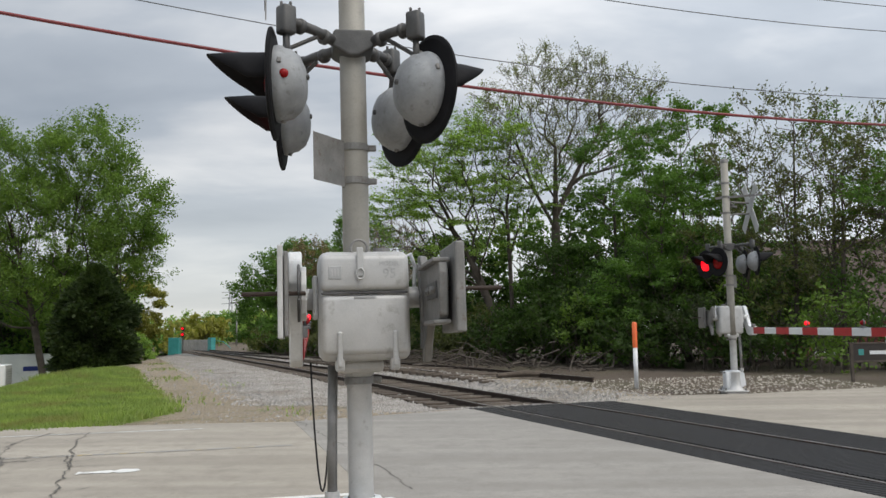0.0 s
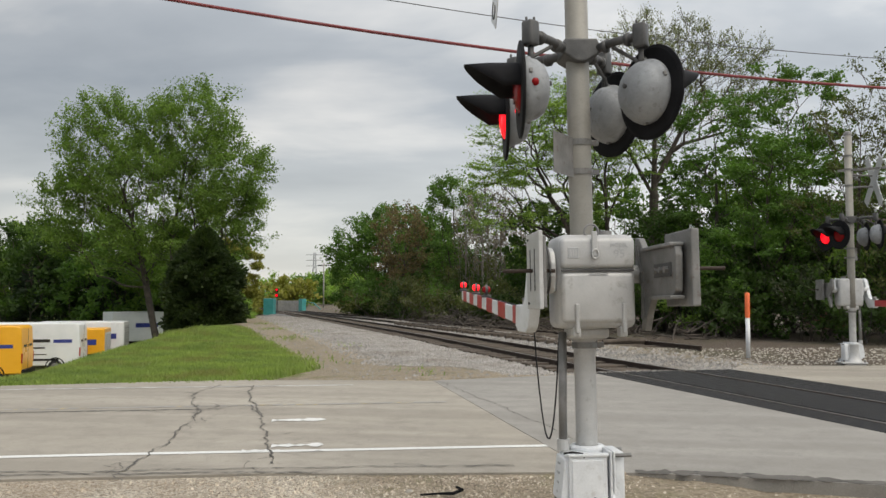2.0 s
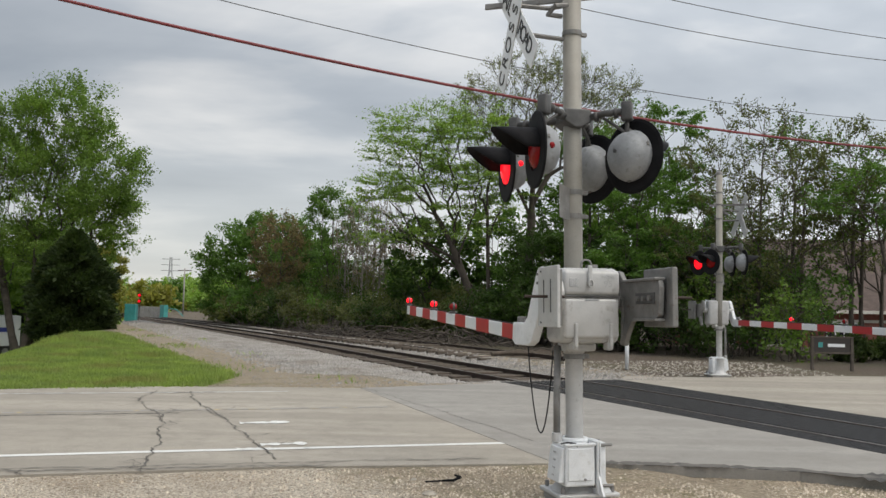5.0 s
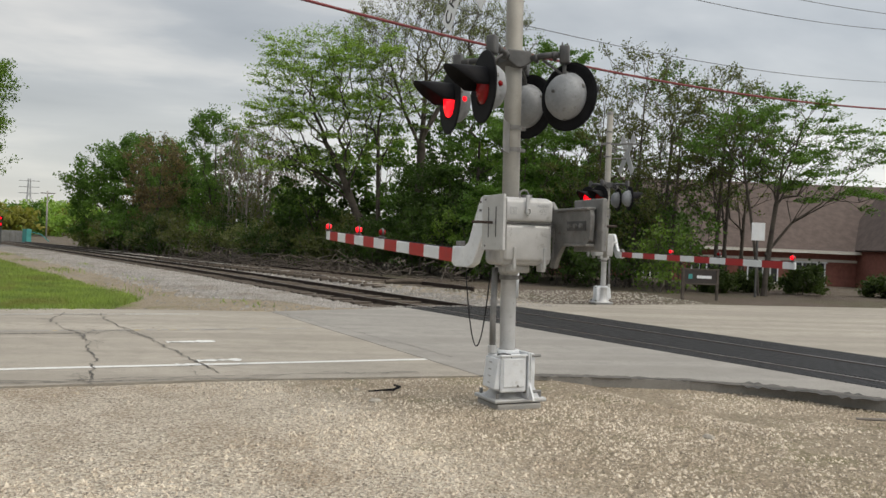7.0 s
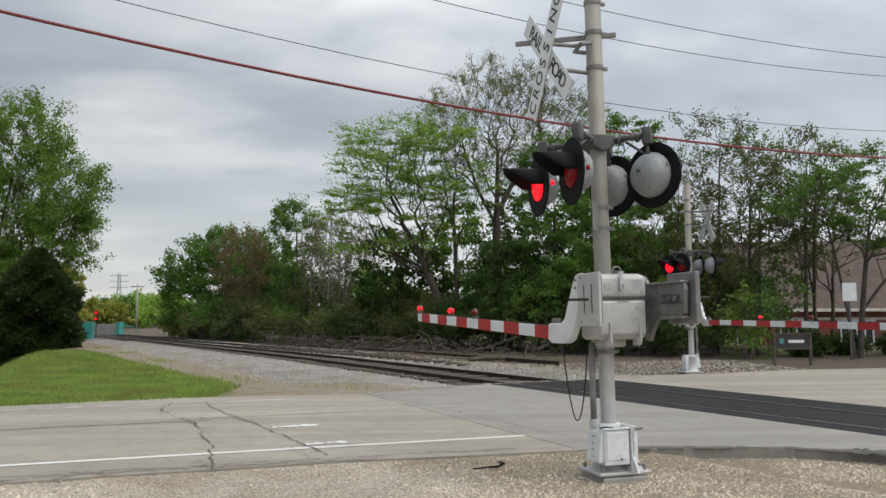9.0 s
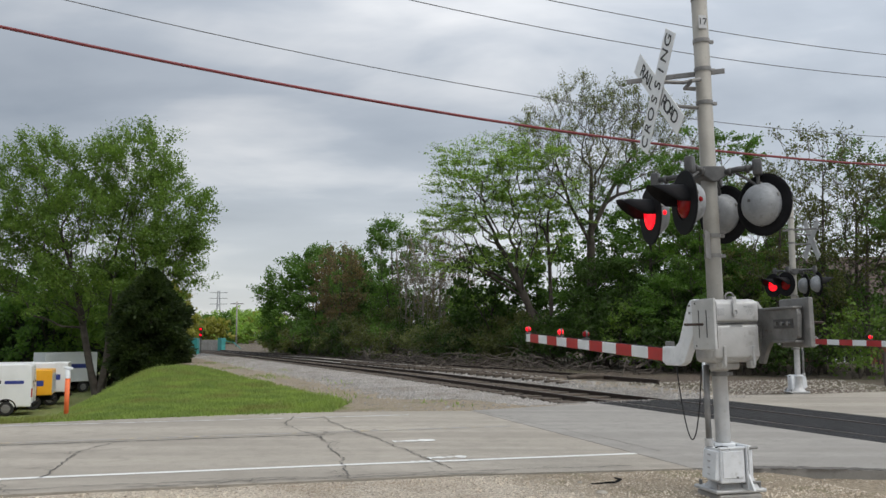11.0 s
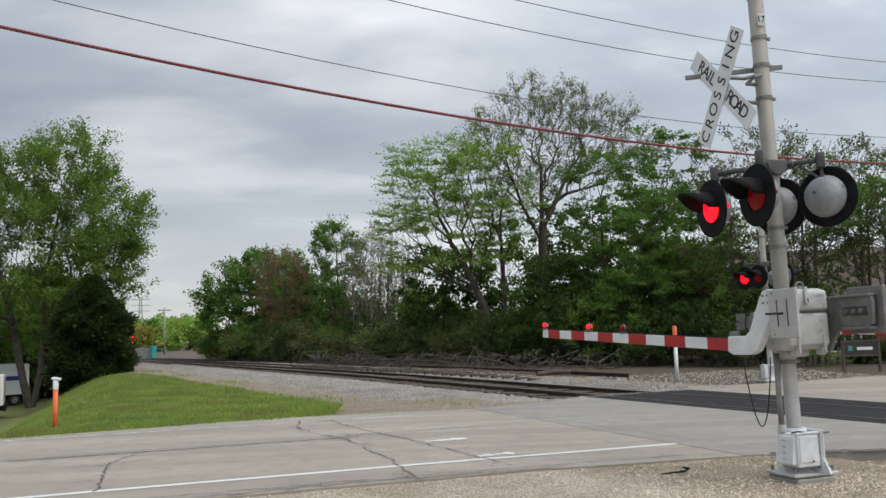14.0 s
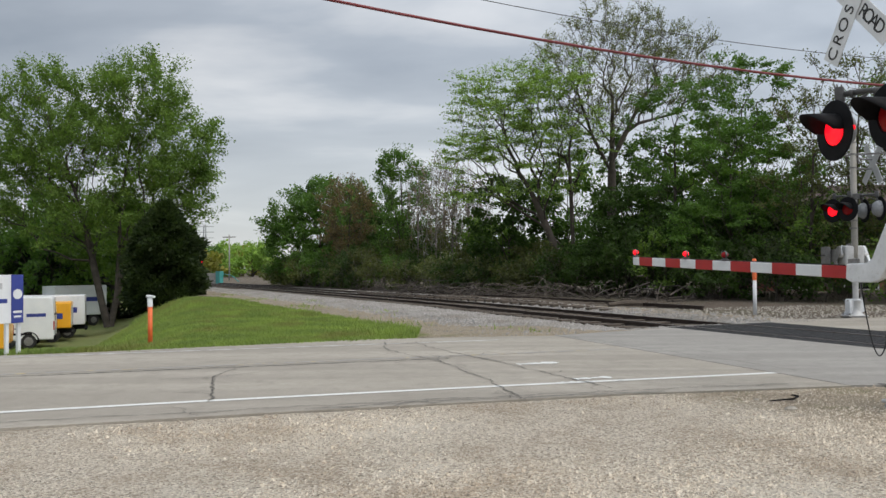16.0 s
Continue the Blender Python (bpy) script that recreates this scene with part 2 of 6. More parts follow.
def ground_material():
    m, N, L, P = material("ground_surfaces", 0.95)

    def field(key):
        a = N.new("ShaderNodeAttribute")
        a.attribute_name = key
        return a.outputs["Fac"]

    wob = tex(N, L, 1.1, 8, 0.7).outputs[0]
    wob2 = tex(N, L, 0.25, 4, 0.6).outputs[0]
    fine, pebble = tex(N, L, 26, 8, 0.7), tex(N, L, 34, 2, 0.5, "ShaderNodeTexVoronoi")
    # near gravel: buff stones over pale dust
    patch = tex(N, L, 0.42, 7, 0.6).outputs[0]
    gravel = ramp(N, L, patch, [(0.34, (0.41, 0.345, 0.27)), (0.46, (0.58, 0.505, 0.41)), (0.64, (0.70, 0.615, 0.505))])
    grit = tex(N, L, 58, 2, 0.5, "ShaderNodeTexVoronoi")
    speck = mix(N, L, 0.85, gravel, ramp(N, L, grit.outputs["Color"], [(0.08, (0.08, 0.06, 0.042)), (0.4, (0.48, 0.395, 0.295)), (0.85, (0.92, 0.84, 0.71))]))
    gravel = mix(N, L, ramp(N, L, fine.outputs[0], [(0.4, (1, 1, 1)), (0.66, (0.35, 0.35, 0.35))]), gravel, speck)
    # damp brown soil shows through, and pale dust lies between
    soil = tex(N, L, 0.8, 6, 0.65).outputs[0]
    gravel = mix(N, L, ramp(N, L, soil, [(0.40, (0.85, 0.85, 0.85)), (0.50, (0, 0, 0))]), gravel, mix(N, L, 0.5, (0.36, 0.275, 0.19), speck))
    gravel = mix(N, L, ramp(N, L, soil, [(0.56, (0, 0, 0)), (0.68, (0.6, 0.6, 0.6))]), gravel, (0.72, 0.655, 0.555))
    dirt = ramp(N, L, fine.outputs[0], [(0.3, (0.075, 0.056, 0.042)), (0.7, (0.20, 0.155, 0.12))])
    dirt = mix(N, L, ramp(N, L, wob2, [(0.45, (0, 0, 0)), (0.6, (0.5, 0.5, 0.5))]), dirt, (0.12, 0.115, 0.06))
    ballast = ramp(N, L, pebble.outputs["Color"], [(0.0, (0.07, 0.066, 0.062)), (0.5, (0.20, 0.192, 0.185)), (1.0, (0.40, 0.388, 0.372))])
    oily = ramp(N, L, pebble.outputs["Color"], [(0.0, (0.03, 0.022, 0.017)), (0.6, (0.085, 0.066, 0.052)), (1.0, (0.17, 0.145, 0.125))])
    shoulder = mix(N, L, 0.5, ramp(N, L, fine.outputs[0], [(0.3, (0.23, 0.178, 0.115)), (0.7, (0.50, 0.41, 0.29))]), ramp(N, L, pebble.outputs["Color"], [(0.1, (0.14, 0.11, 0.08)), (0.9, (0.56, 0.475, 0.36))]))
    grass = ramp(N, L, fine.outputs[0], [(0.3, (0.13, 0.16, 0.045)), (0.7, (0.25, 0.295, 0.09))])
    grass = mix(N, L, ramp(N, L, wob2, [(0.42, (0, 0, 0)), (0.62, (0.65, 0.65, 0.65))]), grass, (0.26, 0.25, 0.10))

    def edge(key, spread, width):
        d = math_node(N, L, "ADD", field(key), math_node(N, L, "MULTIPLY", math_node(N, L, "SUBTRACT", wob, 0.5), spread))
        r = N.new("ShaderNodeMapRange")
        r.inputs[1].default_value, r.inputs[2].default_value = -width, width
        L.new(d, r.inputs[0])
        return r.outputs[0]

    dusk = mix(N, L, 0.8, gravel, ramp(N, L, grit.outputs["Color"], [(0.1, (0.06, 0.05, 0.04)), (0.9, (0.30, 0.262, 0.215))]))
    gravel = mix(N, L, edge("is_grey", 1.6, 0.9), gravel, dusk)
    col = mix(N, L, edge("is_gravel", 1.2, 0.25), dirt, gravel)
    shoulder = mix(N, L, ramp(N, L, wob, [(0.52, (0, 0, 0)), (0.64, (0.55, 0.55, 0.55))]), shoulder, (0.20, 0.19, 0.08))
    col = mix(N, L, edge("is_shoulder", 2.0, 0.4), col, shoulder)
    col = mix(N, L, edge("is_grass", 1.8, 0.15), col, grass)
    col = mix(N, L, edge("is_ballast", 1.2, 0.3), col, ballast)
    col = mix(N, L, edge("is_track", 0.8, 0.25), col, oily)
    L.new(col, P.inputs["Base Color"])
    bump(N, L, P, math_node(N, L, "ADD", fine.outputs[0], math_node(N, L, "ADD", pebble.outputs["Distance"], grit.outputs["Distance"])), 0.9, 0.04)
    return m


M_GROUND = ground_material()
M_STONE = worn("loose_stones", (0.26, 0.235, 0.20), (0.50, 0.46, 0.39), 9, 0.9, 0.0, 40, 0.3)
M_GRASS = leaf_material("mown_grass", (0.12, 0.165, 0.045), (0.205, 0.262, 0.08), (0.25, 0.26, 0.09), -0.06)
M_LEAF_MAPLE = leaf_material("maple_leaves", (0.062, 0.112, 0.024), (0.122, 0.19, 0.042))
M_LEAF_LIGHT = leaf_material("light_spring_leaves", (0.11, 0.18, 0.038), (0.21, 0.31, 0.075))
M_LEAF_GREEN = leaf_material("fresh_green_leaves", (0.040, 0.086, 0.018), (0.088, 0.160, 0.036))
# dark green with the shade below and behind the trees put into the colour
M_LEAF_DARK = leaf_material("shade_darkened_leaves", (0.018, 0.036, 0.010), (0.046, 0.082, 0.020))
M_LEAF_DULL = leaf_material("dull_olive_leaves", (0.042, 0.052, 0.020), (0.105, 0.115, 0.045))
M_LEAF_OLIVE = leaf_material("pale_olive_new_leaves", (0.07, 0.085, 0.035), (0.15, 0.165, 0.075))
M_LEAF_RUST = leaf_material("reddish_brown_buds", (0.082, 0.060, 0.036), (0.15, 0.112, 0.066))
M_LEAF_YEW = leaf_material("dark_evergreen_needles", (0.010, 0.020, 0.008), (0.034, 0.050, 0.018))
M_LEAF_SPRUCE = leaf_material("blue_green_spruce_needles", (0.012, 0.022, 0.014), (0.034, 0.052, 0.034))
M_LEAF_GOLD = leaf_material("yellow_green_leaves", (0.10, 0.105, 0.022), (0.21, 0.20, 0.05))
M_PALEBARK = worn("pale_grey_bare_bark", (0.13, 0.115, 0.10), (0.24, 0.215, 0.195), 4, 0.95, 0.0, 30, 0.4)
M_TWIG = worn("dead_grey_branches", (0.05, 0.04, 0.032), (0.11, 0.092, 0.078), 5, 0.95, 0.0, 30, 0.4)

# ---- mesh helpers ----


def shade(me, smooth):
    if smooth:
        me.polygons.foreach_set("use_smooth", [True] * len(me.polygons))


def part(name, bm, mat, parent=None, label="", smooth=False):
    """Links a bmesh as one mesh object under a thing or a part."""
    me = bpy.data.meshes.new(name)
    bm.to_mesh(me)
    bm.free()
    shade(me, smooth)
    ob = new(name, me)
    for m in mat if isinstance(mat, (list, tuple)) else [mat]:
        me.materials.append(m)
    if parent:
        ob.parent = parent
    if label:
        tagged(ob, label)
    return ob


def raw(name, verts, faces, mat, parent=None, smooth=False):
    me = bpy.data.meshes.new(name)
    me.from_pydata([tuple(v) for v in verts], [], faces)
    shade(me, smooth)
    ob = new(name, me)
    me.materials.append(mat)
    if parent:
        ob.parent = parent
    return ob


def quads(name, verts, mat, per, parent=None):
    """Many separate small polygons of `per` corners, from an array of corners."""
    n = len(verts) // per
    me = bpy.data.meshes.new(name)
    me.vertices.add(n * per)
    me.vertices.foreach_set("co", np.asarray(verts, np.float32).ravel())
    me.loops.add(n * per)
    me.loops.foreach_set("vertex_index", np.arange(n * per, dtype=np.int32))
    me.polygons.add(n)
    me.polygons.foreach_set("loop_start", np.arange(0, n * per, per, dtype=np.int32))
    me.polygons.foreach_set("loop_total", np.full(n, per, np.int32))
    me.update(calc_edges=True)
    me.materials.append(mat)
    ob = new(name, me)
    if parent:
        ob.parent = parent
    return ob


def thing(name, m, label, category, group="", kind=""):
    ob = new(name)
    ob.matrix_basis = m
    return tagged(ob, label, category, group, kind)


def box(size, at=(0, 0, 0), turn=None, bevel=0.0, bm=None, segments=2):
    own = bmesh.new()
    bmesh.ops.create_cube(own, size=1.0)
    for v in own.verts:
        v.co = Vector((v.co.x * size[0], v.co.y * size[1], v.co.z * size[2]))
    if bevel:
        bmesh.ops.bevel(own, geom=own.edges[:], offset=bevel, segments=segments, profile=0.5, affect="EDGES")
    m = Matrix.Translation(at) @ (turn or Matrix())
    bmesh.ops.transform(own, matrix=m, verts=own.verts)
    return join(bm, own)


def join(bm, own):
    if bm is None:
        return own
    me = bpy.data.meshes.new("tmp")
    own.to_mesh(me)
    own.free()
    bm.from_mesh(me)
    bpy.data.meshes.remove(me)
    return bm


def tube(points, radius, sides=10, bm=None, caps=True):
    """A round bar along points; radius: one value, or one for each point."""
    bm = bm or bmesh.new()
    pts = [Vector(p) for p in points]
    rad = radius if isinstance(radius, (list, tuple)) else [radius] * len(pts)
    rings = []
    for k, p in enumerate(pts):
        d = (pts[min(k + 1, len(pts) - 1)] - pts[max(k - 1, 0)]).normalized()
        q = d.to_track_quat("Z", "Y")
        rings.append([bm.verts.new(p + q @ Vector((rad[k] * math.cos(a), rad[k] * math.sin(a), 0))) for a in (2 * math.pi * s / sides for s in range(sides))])
    for a, b in zip(rings, rings[1:]):
        for s in range(sides):
            bm.faces.new((a[s], a[(s + 1) % sides], b[(s + 1) % sides], b[s]))
    if caps:
        bm.faces.new(rings[0][::-1])
        bm.faces.new(rings[-1])
    return bm


def lathe(profile, sides=32, m=None, bm=None):
    """Turns (radius, height) pairs round z."""
    own = bmesh.new()
    rings = []
    for r, z in profile:
        if r < 1e-5:
            rings.append([own.verts.new((0, 0, z))])
        else:
            rings.append([own.verts.new((r * math.cos(2 * math.pi * s / sides), r * math.sin(2 * math.pi * s / sides), z)) for s in range(sides)])
    for a, b in zip(rings, rings[1:]):
        for s in range(sides):
            f = [a[s % len(a)], a[(s + 1) % len(a)], b[(s + 1) % len(b)], b[s % len(b)]]
            f = list(dict.fromkeys(f))
            if len(f) > 2:
                own.faces.new(f)
    if m is not None:
        bmesh.ops.transform(own, matrix=m, verts=own.verts)
    return join(bm, own)


def slab(outline, depth, m=None, bevel=0.0, bm=None):
    """An outline in the x-y plane, extruded up z by depth."""
    own = bmesh.new()
    f = own.faces.new([own.verts.new((x, y, 0)) for x, y in outline])
    up = bmesh.ops.extrude_face_region(own, geom=[f])["geom"]
    bmesh.ops.translate(own, vec=(0, 0, depth), verts=[g for g in up if isinstance(g, bmesh.types.BMVert)])
    bmesh.ops.recalc_face_normals(own, faces=own.faces)
    if bevel:
        bmesh.ops.bevel(own, geom=own.edges[:], offset=bevel, segments=2, profile=0.5, affect="EDGES")
    if m is not None:
        bmesh.ops.transform(own, matrix=m, verts=own.verts)
    return join(bm, own)


def lettering(name, text, size, m, mat, parent, label=""):
    cu = bpy.data.curves.new(name, "FONT")
    cu.body, cu.size, cu.extrude, cu.align_x, cu.align_y = text, size, 0.002, "CENTER", "CENTER"
    tmp = bpy.data.objects.new(name, cu)
    scene.collection.objects.link(tmp)
    me = bpy.data.meshes.new_from_object(tmp.evaluated_get(bpy.context.evaluated_depsgraph_get()))
    bpy.data.objects.remove(tmp)
    me.transform(m)
    me.materials.append(mat)
    ob = new(name, me)
    ob.parent = parent
    if label:
        tagged(ob, label)
    return ob


# ---- plan ----
ROAD_A = radians(16.0)
RD = Vector((math.cos(ROAD_A), math.sin(ROAD_A)))      # along the road
RN = Vector((-RD.y, RD.x))                              # across it, away from the first eye
TRACK_A = radians(23.0)
TD = Vector((-math.sin(TRACK_A), math.cos(TRACK_A)))    # along the track, outwards
TN = Vector((TD.y, -TD.x))                              # across it, to the far rail
TP = Vector((2.1, 11.8))                                # a point of the near rail
GAUGE = 1.435
ROAD_P = Vector((-4.3, 6.6))                           # on the near edge line
LANE = 5.7


def track_uv(x, y):
    """Along and across the track, from its near rail."""
    px, py = x - TP.x, y - TP.y
    return px * TD.x + py * TD.y, px * TN.x + py * TN.y


def road_uv(x, y):
    px, py = x - ROAD_P.x, y - ROAD_P.y
    return px * RD.x + py * RD.y, px * RN.x + py * RN.y


def smooth(a, b, x):
    t = np.clip((x - a) / (b - a), 0, 1)
    return t * t * (3 - 2 * t)


def fall(u):
    """The line runs gently downhill away from the crossing."""
    return 0.0062 * np.clip(u - 20, 0, 130)


def height(x, y):
    x, y = np.asarray(x, float), np.asarray(y, float)
    ru, rv = road_uv(x, y)
    tu, tv = track_uv(x, y)
    z = -fall(tu)
    # the yard lies lower, beyond a grass bank
    crest = -9.9 - 0.29 * (y - 13)
    z -= 2.3 * smooth(-0.3, 6.0, crest - x) * smooth(LANE + 0.9, LANE + 4.0, rv)
    # ballast bed and the strip beside it
    off = np.abs(tv - GAUGE / 2)
    bed = smooth(3.4, 2.0, off) * smooth(4.0, 5.5, tu)
    z -= 0.13 * bed
    z -= 0.05 * smooth(5, 7, tu) * smooth(3.0, 4.5, off) * (1 - smooth(6, 9, off))
    # below the paving
    paved = smooth(-1.0, -0.4, rv) * smooth(LANE + 0.9, LANE + 0.5, rv)
    z -= 0.05 * paved
    east = smooth(0.2, 0.6, -tu + 4.2) * smooth(-3.8, -3.2, tv)
    z -= 0.09 * east * smooth(-4.5, -3.5, rv) * smooth(LANE + 3.0, LANE + 2.0, rv - 0.25 * np.maximum(0, x - 5))
    # slight unevenness
    z += 0.03 * np.sin(0.9 * x + 0.4 * y) * np.sin(0.7 * y - 0.3 * x) * smooth(-1.0, -3.0, rv)
    return z


def height_at(x, y):
    return float(height(np.array([x]), np.array([y]))[0])


def seg_side(x, y, pts):
    """Signed distance to a chain of points: positive to its left."""
    best, sign = np.full(x.shape, 1e9), np.ones_like(x)
    for (ax, ay), (bx, by) in zip(pts, pts[1:]):
        dx, dy = bx - ax, by - ay
        t = np.clip(((x - ax) * dx + (y - ay) * dy) / (dx * dx + dy * dy), 0, 1)
        d = np.hypot(x - ax - t * dx, y - ay - t * dy)
        s = np.sign(dx * (y - ay) - dy * (x - ax))
        take = d < best
        best, sign = np.where(take, d, best), np.where(take, s, sign)
    return best * sign


def spaced(lo, hi, fine_lo, fine_hi, step, grow):
    out = list(np.arange(fine_lo, fine_hi + 1e-6, step))
    s, v = step, fine_hi
    while v < hi:
        s *= grow
        v += s
        out.append(v)
    s, v = step, fine_lo
    while v > lo:
        s *= grow
        v -= s
        out.insert(0, v)
    return np.array(out)


GRASS_EDGE = [(-60, -4.0), (-11.0, 11.2), (-8.5, 12.2), (-6.3, 13.1), (-5.2, 13.9), (-5.6, 15.8), (-7.7, 20.4), (-11.5, 28.4), (-15.4, 36.8), (-40, 93), (-140, 325)]
NEAR_GRAVEL = [(-80, -16.5), (-9.3, 4.2), (-5.1, 5.5), (-0.5, 6.45), (0.6, 6.6), (2.1, 6.4), (3.3, 6.0), (4.2, 5.3), (6, 3.2), (14, -20)]


def build_ground():
    xs, ys = spaced(-900, 900, -26, 24, 0.5, 1.22), spaced(-300, 1800, -8, 60, 0.5, 1.22)
    gx, gy = np.meshgrid(xs, ys)
    gz = height(gx, gy)
    nx, ny = len(xs), len(ys)
    verts = np.stack([gx, gy, gz], -1).reshape(-1, 3)
    idx = np.arange(nx * ny).reshape(ny, nx)
    faces = np.stack([idx[:-1, :-1], idx[:-1, 1:], idx[1:, 1:], idx[1:, :-1]], -1).reshape(-1, 4)
    ob = raw("ground", verts, faces.tolist(), M_GROUND, smooth=True)
    tagged(ob, "uneven ground of buff gravel, mown grass, dirt and ballast", "ground", kind="structure")
    x, y = verts[:, 0], verts[:, 1]
    tu, tv = track_uv(x, y)
    off = np.abs(tv - GAUGE / 2)
    fields = {
        "is_gravel": -seg_side(x, y, NEAR_GRAVEL) + 0.6,
        "is_grey": 2.6 - np.hypot((x - 4.4) * 0.75, y - 4.6),
        "is_grass": seg_side(x, y, GRASS_EDGE),
        "is_ballast": np.minimum(np.where(tv < 0, 4.4, 2.9) - off, np.where(tv < 0, 0.7 * (tu - 3.4 - 0.9 * off), 9.0)),
        "is_track": np.minimum(1.35 - off, tu - 3.8),
        "is_shoulder": np.minimum(7.0 - off, 3.5 - (tv - GAUGE / 2)),
    }
    for key, values in fields.items():
        a = ob.data.attributes.new(key, "FLOAT", "POINT")
        a.data.foreach_set("value", values.astype(np.float32))
    return ob


build_ground()


def sheet(name, outline, z, mat, label, category, thick=0.12):
    area = sum(ax * by - bx * ay for (ax, ay), (bx, by) in zip(outline, outline[1:] + outline[:1]))
    outline = outline if area > 0 else outline[::-1]
    bm = bmesh.new()
    top = [bm.verts.new((x, y, z)) for x, y in outline]
    low = [bm.verts.new((x, y, z - thick)) for x, y in outline]
    for k in range(len(top)):
        j = (k + 1) % len(top)
        bm.faces.new((low[k], low[j], top[j], top[k]))
    bmesh.ops.triangulate(bm, faces=[bm.faces.new(top)])
    ob = part(name, bm, mat)
    return tagged(ob, label, category, kind="structure")


def road_point(u, v):
    p = ROAD_P + RD * u + RN * v
    return p.x, p.y


def track_point(u, v):
    p = TP + TD * u + TN * v
    return p.x, p.y


FIELD, FIELD2 = 0.50, 1.05    # widths of the panels outside the near and the far rail
U0, U1 = -16.0, 3.55
near_a, near_b = track_point(U1 + 0.4, -FIELD), track_point(U0, -FIELD)
joint_a, joint_b = (-0.35, 6.38), (-2.75, 13.5)
sheet("road", [(-80, -15.9), (-30, -1.6), (-9.3, 4.2), (-6.6, 5.0), (-3.2, 5.9), (-1.4, 6.2), joint_a, joint_b, (-4.6, 13.35), (-6.8, 12.95), (-8.5, 12.1), (-11.0, 11.0), (-30, 5.2), (-80, -9.4)],
      0.015, M_ROAD, "worn grey two-lane road with cracks and faded lines", "road")
sheet("pavement", [joint_a, (0.3, 6.36), (1.2, 6.3), (2.0, 6.15), (3.0, 5.7), (3.7, 5.0), (5.0, 3.2), (7.0, -0.5), near_b, near_a, (-1.0, 14.6), joint_b],
      0.02, M_APRON, "smooth grey concrete approach beside the rubber crossing panels", "pavement")
far_a, far_b = track_point(U1 + 0.5, GAUGE + FIELD2), track_point(U0, GAUGE + FIELD2)
sheet("pavement_far", [far_b, (60, -12), (60, 27), (32, 21.6), (15, 19.9), (9.0, 19.2), (5.8, 17.9), (3.2, 17.6), far_a],
      0.02, M_ROAD, "worn grey road beyond the railway track", "pavement")


def ribbon(points, width, z, jag=0.0, seed=1, taper=True):
    """A thin flat strip along points, with ragged edges."""
    rng = random.Random(seed)
    pts = [Vector((*p, 0)) for p in points]
    fine = []
    for a, b in zip(pts, pts[1:]):
        n = max(1, int((b - a).length / 0.05)) if jag else 1
        fine += [a.lerp(b, k / n) for k in range(n)]
    fine.append(pts[-1])
    bm, last = bmesh.new(), None
    drift = 0.0
    for k, p in enumerate(fine):
        d = (fine[min(k + 1, len(fine) - 1)] - fine[max(k - 1, 0)]).normalized()
        s = Vector((-d.y, d.x, 0))
        drift = 0.86 * drift + rng.uniform(-jag, jag)
        w = width * (rng.uniform(0.15, 1.35) if jag else 1.0) / 2
        a, b = bm.verts.new(p + s * (drift + w) + Vector((0, 0, z))), bm.verts.new(p + s * (drift - w) + Vector((0, 0, z)))
        if last:
            bm.faces.new((last[0], last[1], b, a))
        last = (a, b)
    bmesh.ops.recalc_face_normals(bm, faces=bm.faces)
    return bm


def strip(name, points, width, mat, label, z=0.019, jag=0.0, seed=1, category="road marking"):
    return tagged(part(name, ribbon(points, width, z, jag, seed), mat), label, category, kind="structure")


strip("edge_line", [(-60, -9.9), (-9.8, 5.0), (-7.5, 5.72), (-4.35, 6.6), (-2.1, 7.18), (-0.45, 7.62)], 0.11, M_LINE, "worn white edge line along the road", z=0.019)
strip("edge_line_far", [road_point(-40, LANE), road_point(2.0, LANE)], 0.09, M_FAINT, "faded white edge line on the far side")
strip("centre_line", [road_point(-9, 3.25), road_point(3.2, 3.35)], 0.09, M_YELLOW, "almost worn away yellow centre line")
strip("centre_line_second", [road_point(-9, 3.0), road_point(0.2, 3.05)], 0.06, M_CRACK, "dark worn seam along the road centre", jag=0.01, seed=7)
for k, (x, y, l, w) in enumerate(((-3.64, 8.78, 0.62, 0.20), (-3.15, 7.2, 0.5, 0.18), (-3.4, 6.86, 0.35, 0.14))):
    p, q = Vector((x, y)) - RD * l / 2, Vector((x, y)) + RD * l / 2
    strip("paint_patch", [tuple(p), tuple(q)], w, M_LINE, "short worn white paint patch on the road", z=0.021, jag=0.012, seed=k)
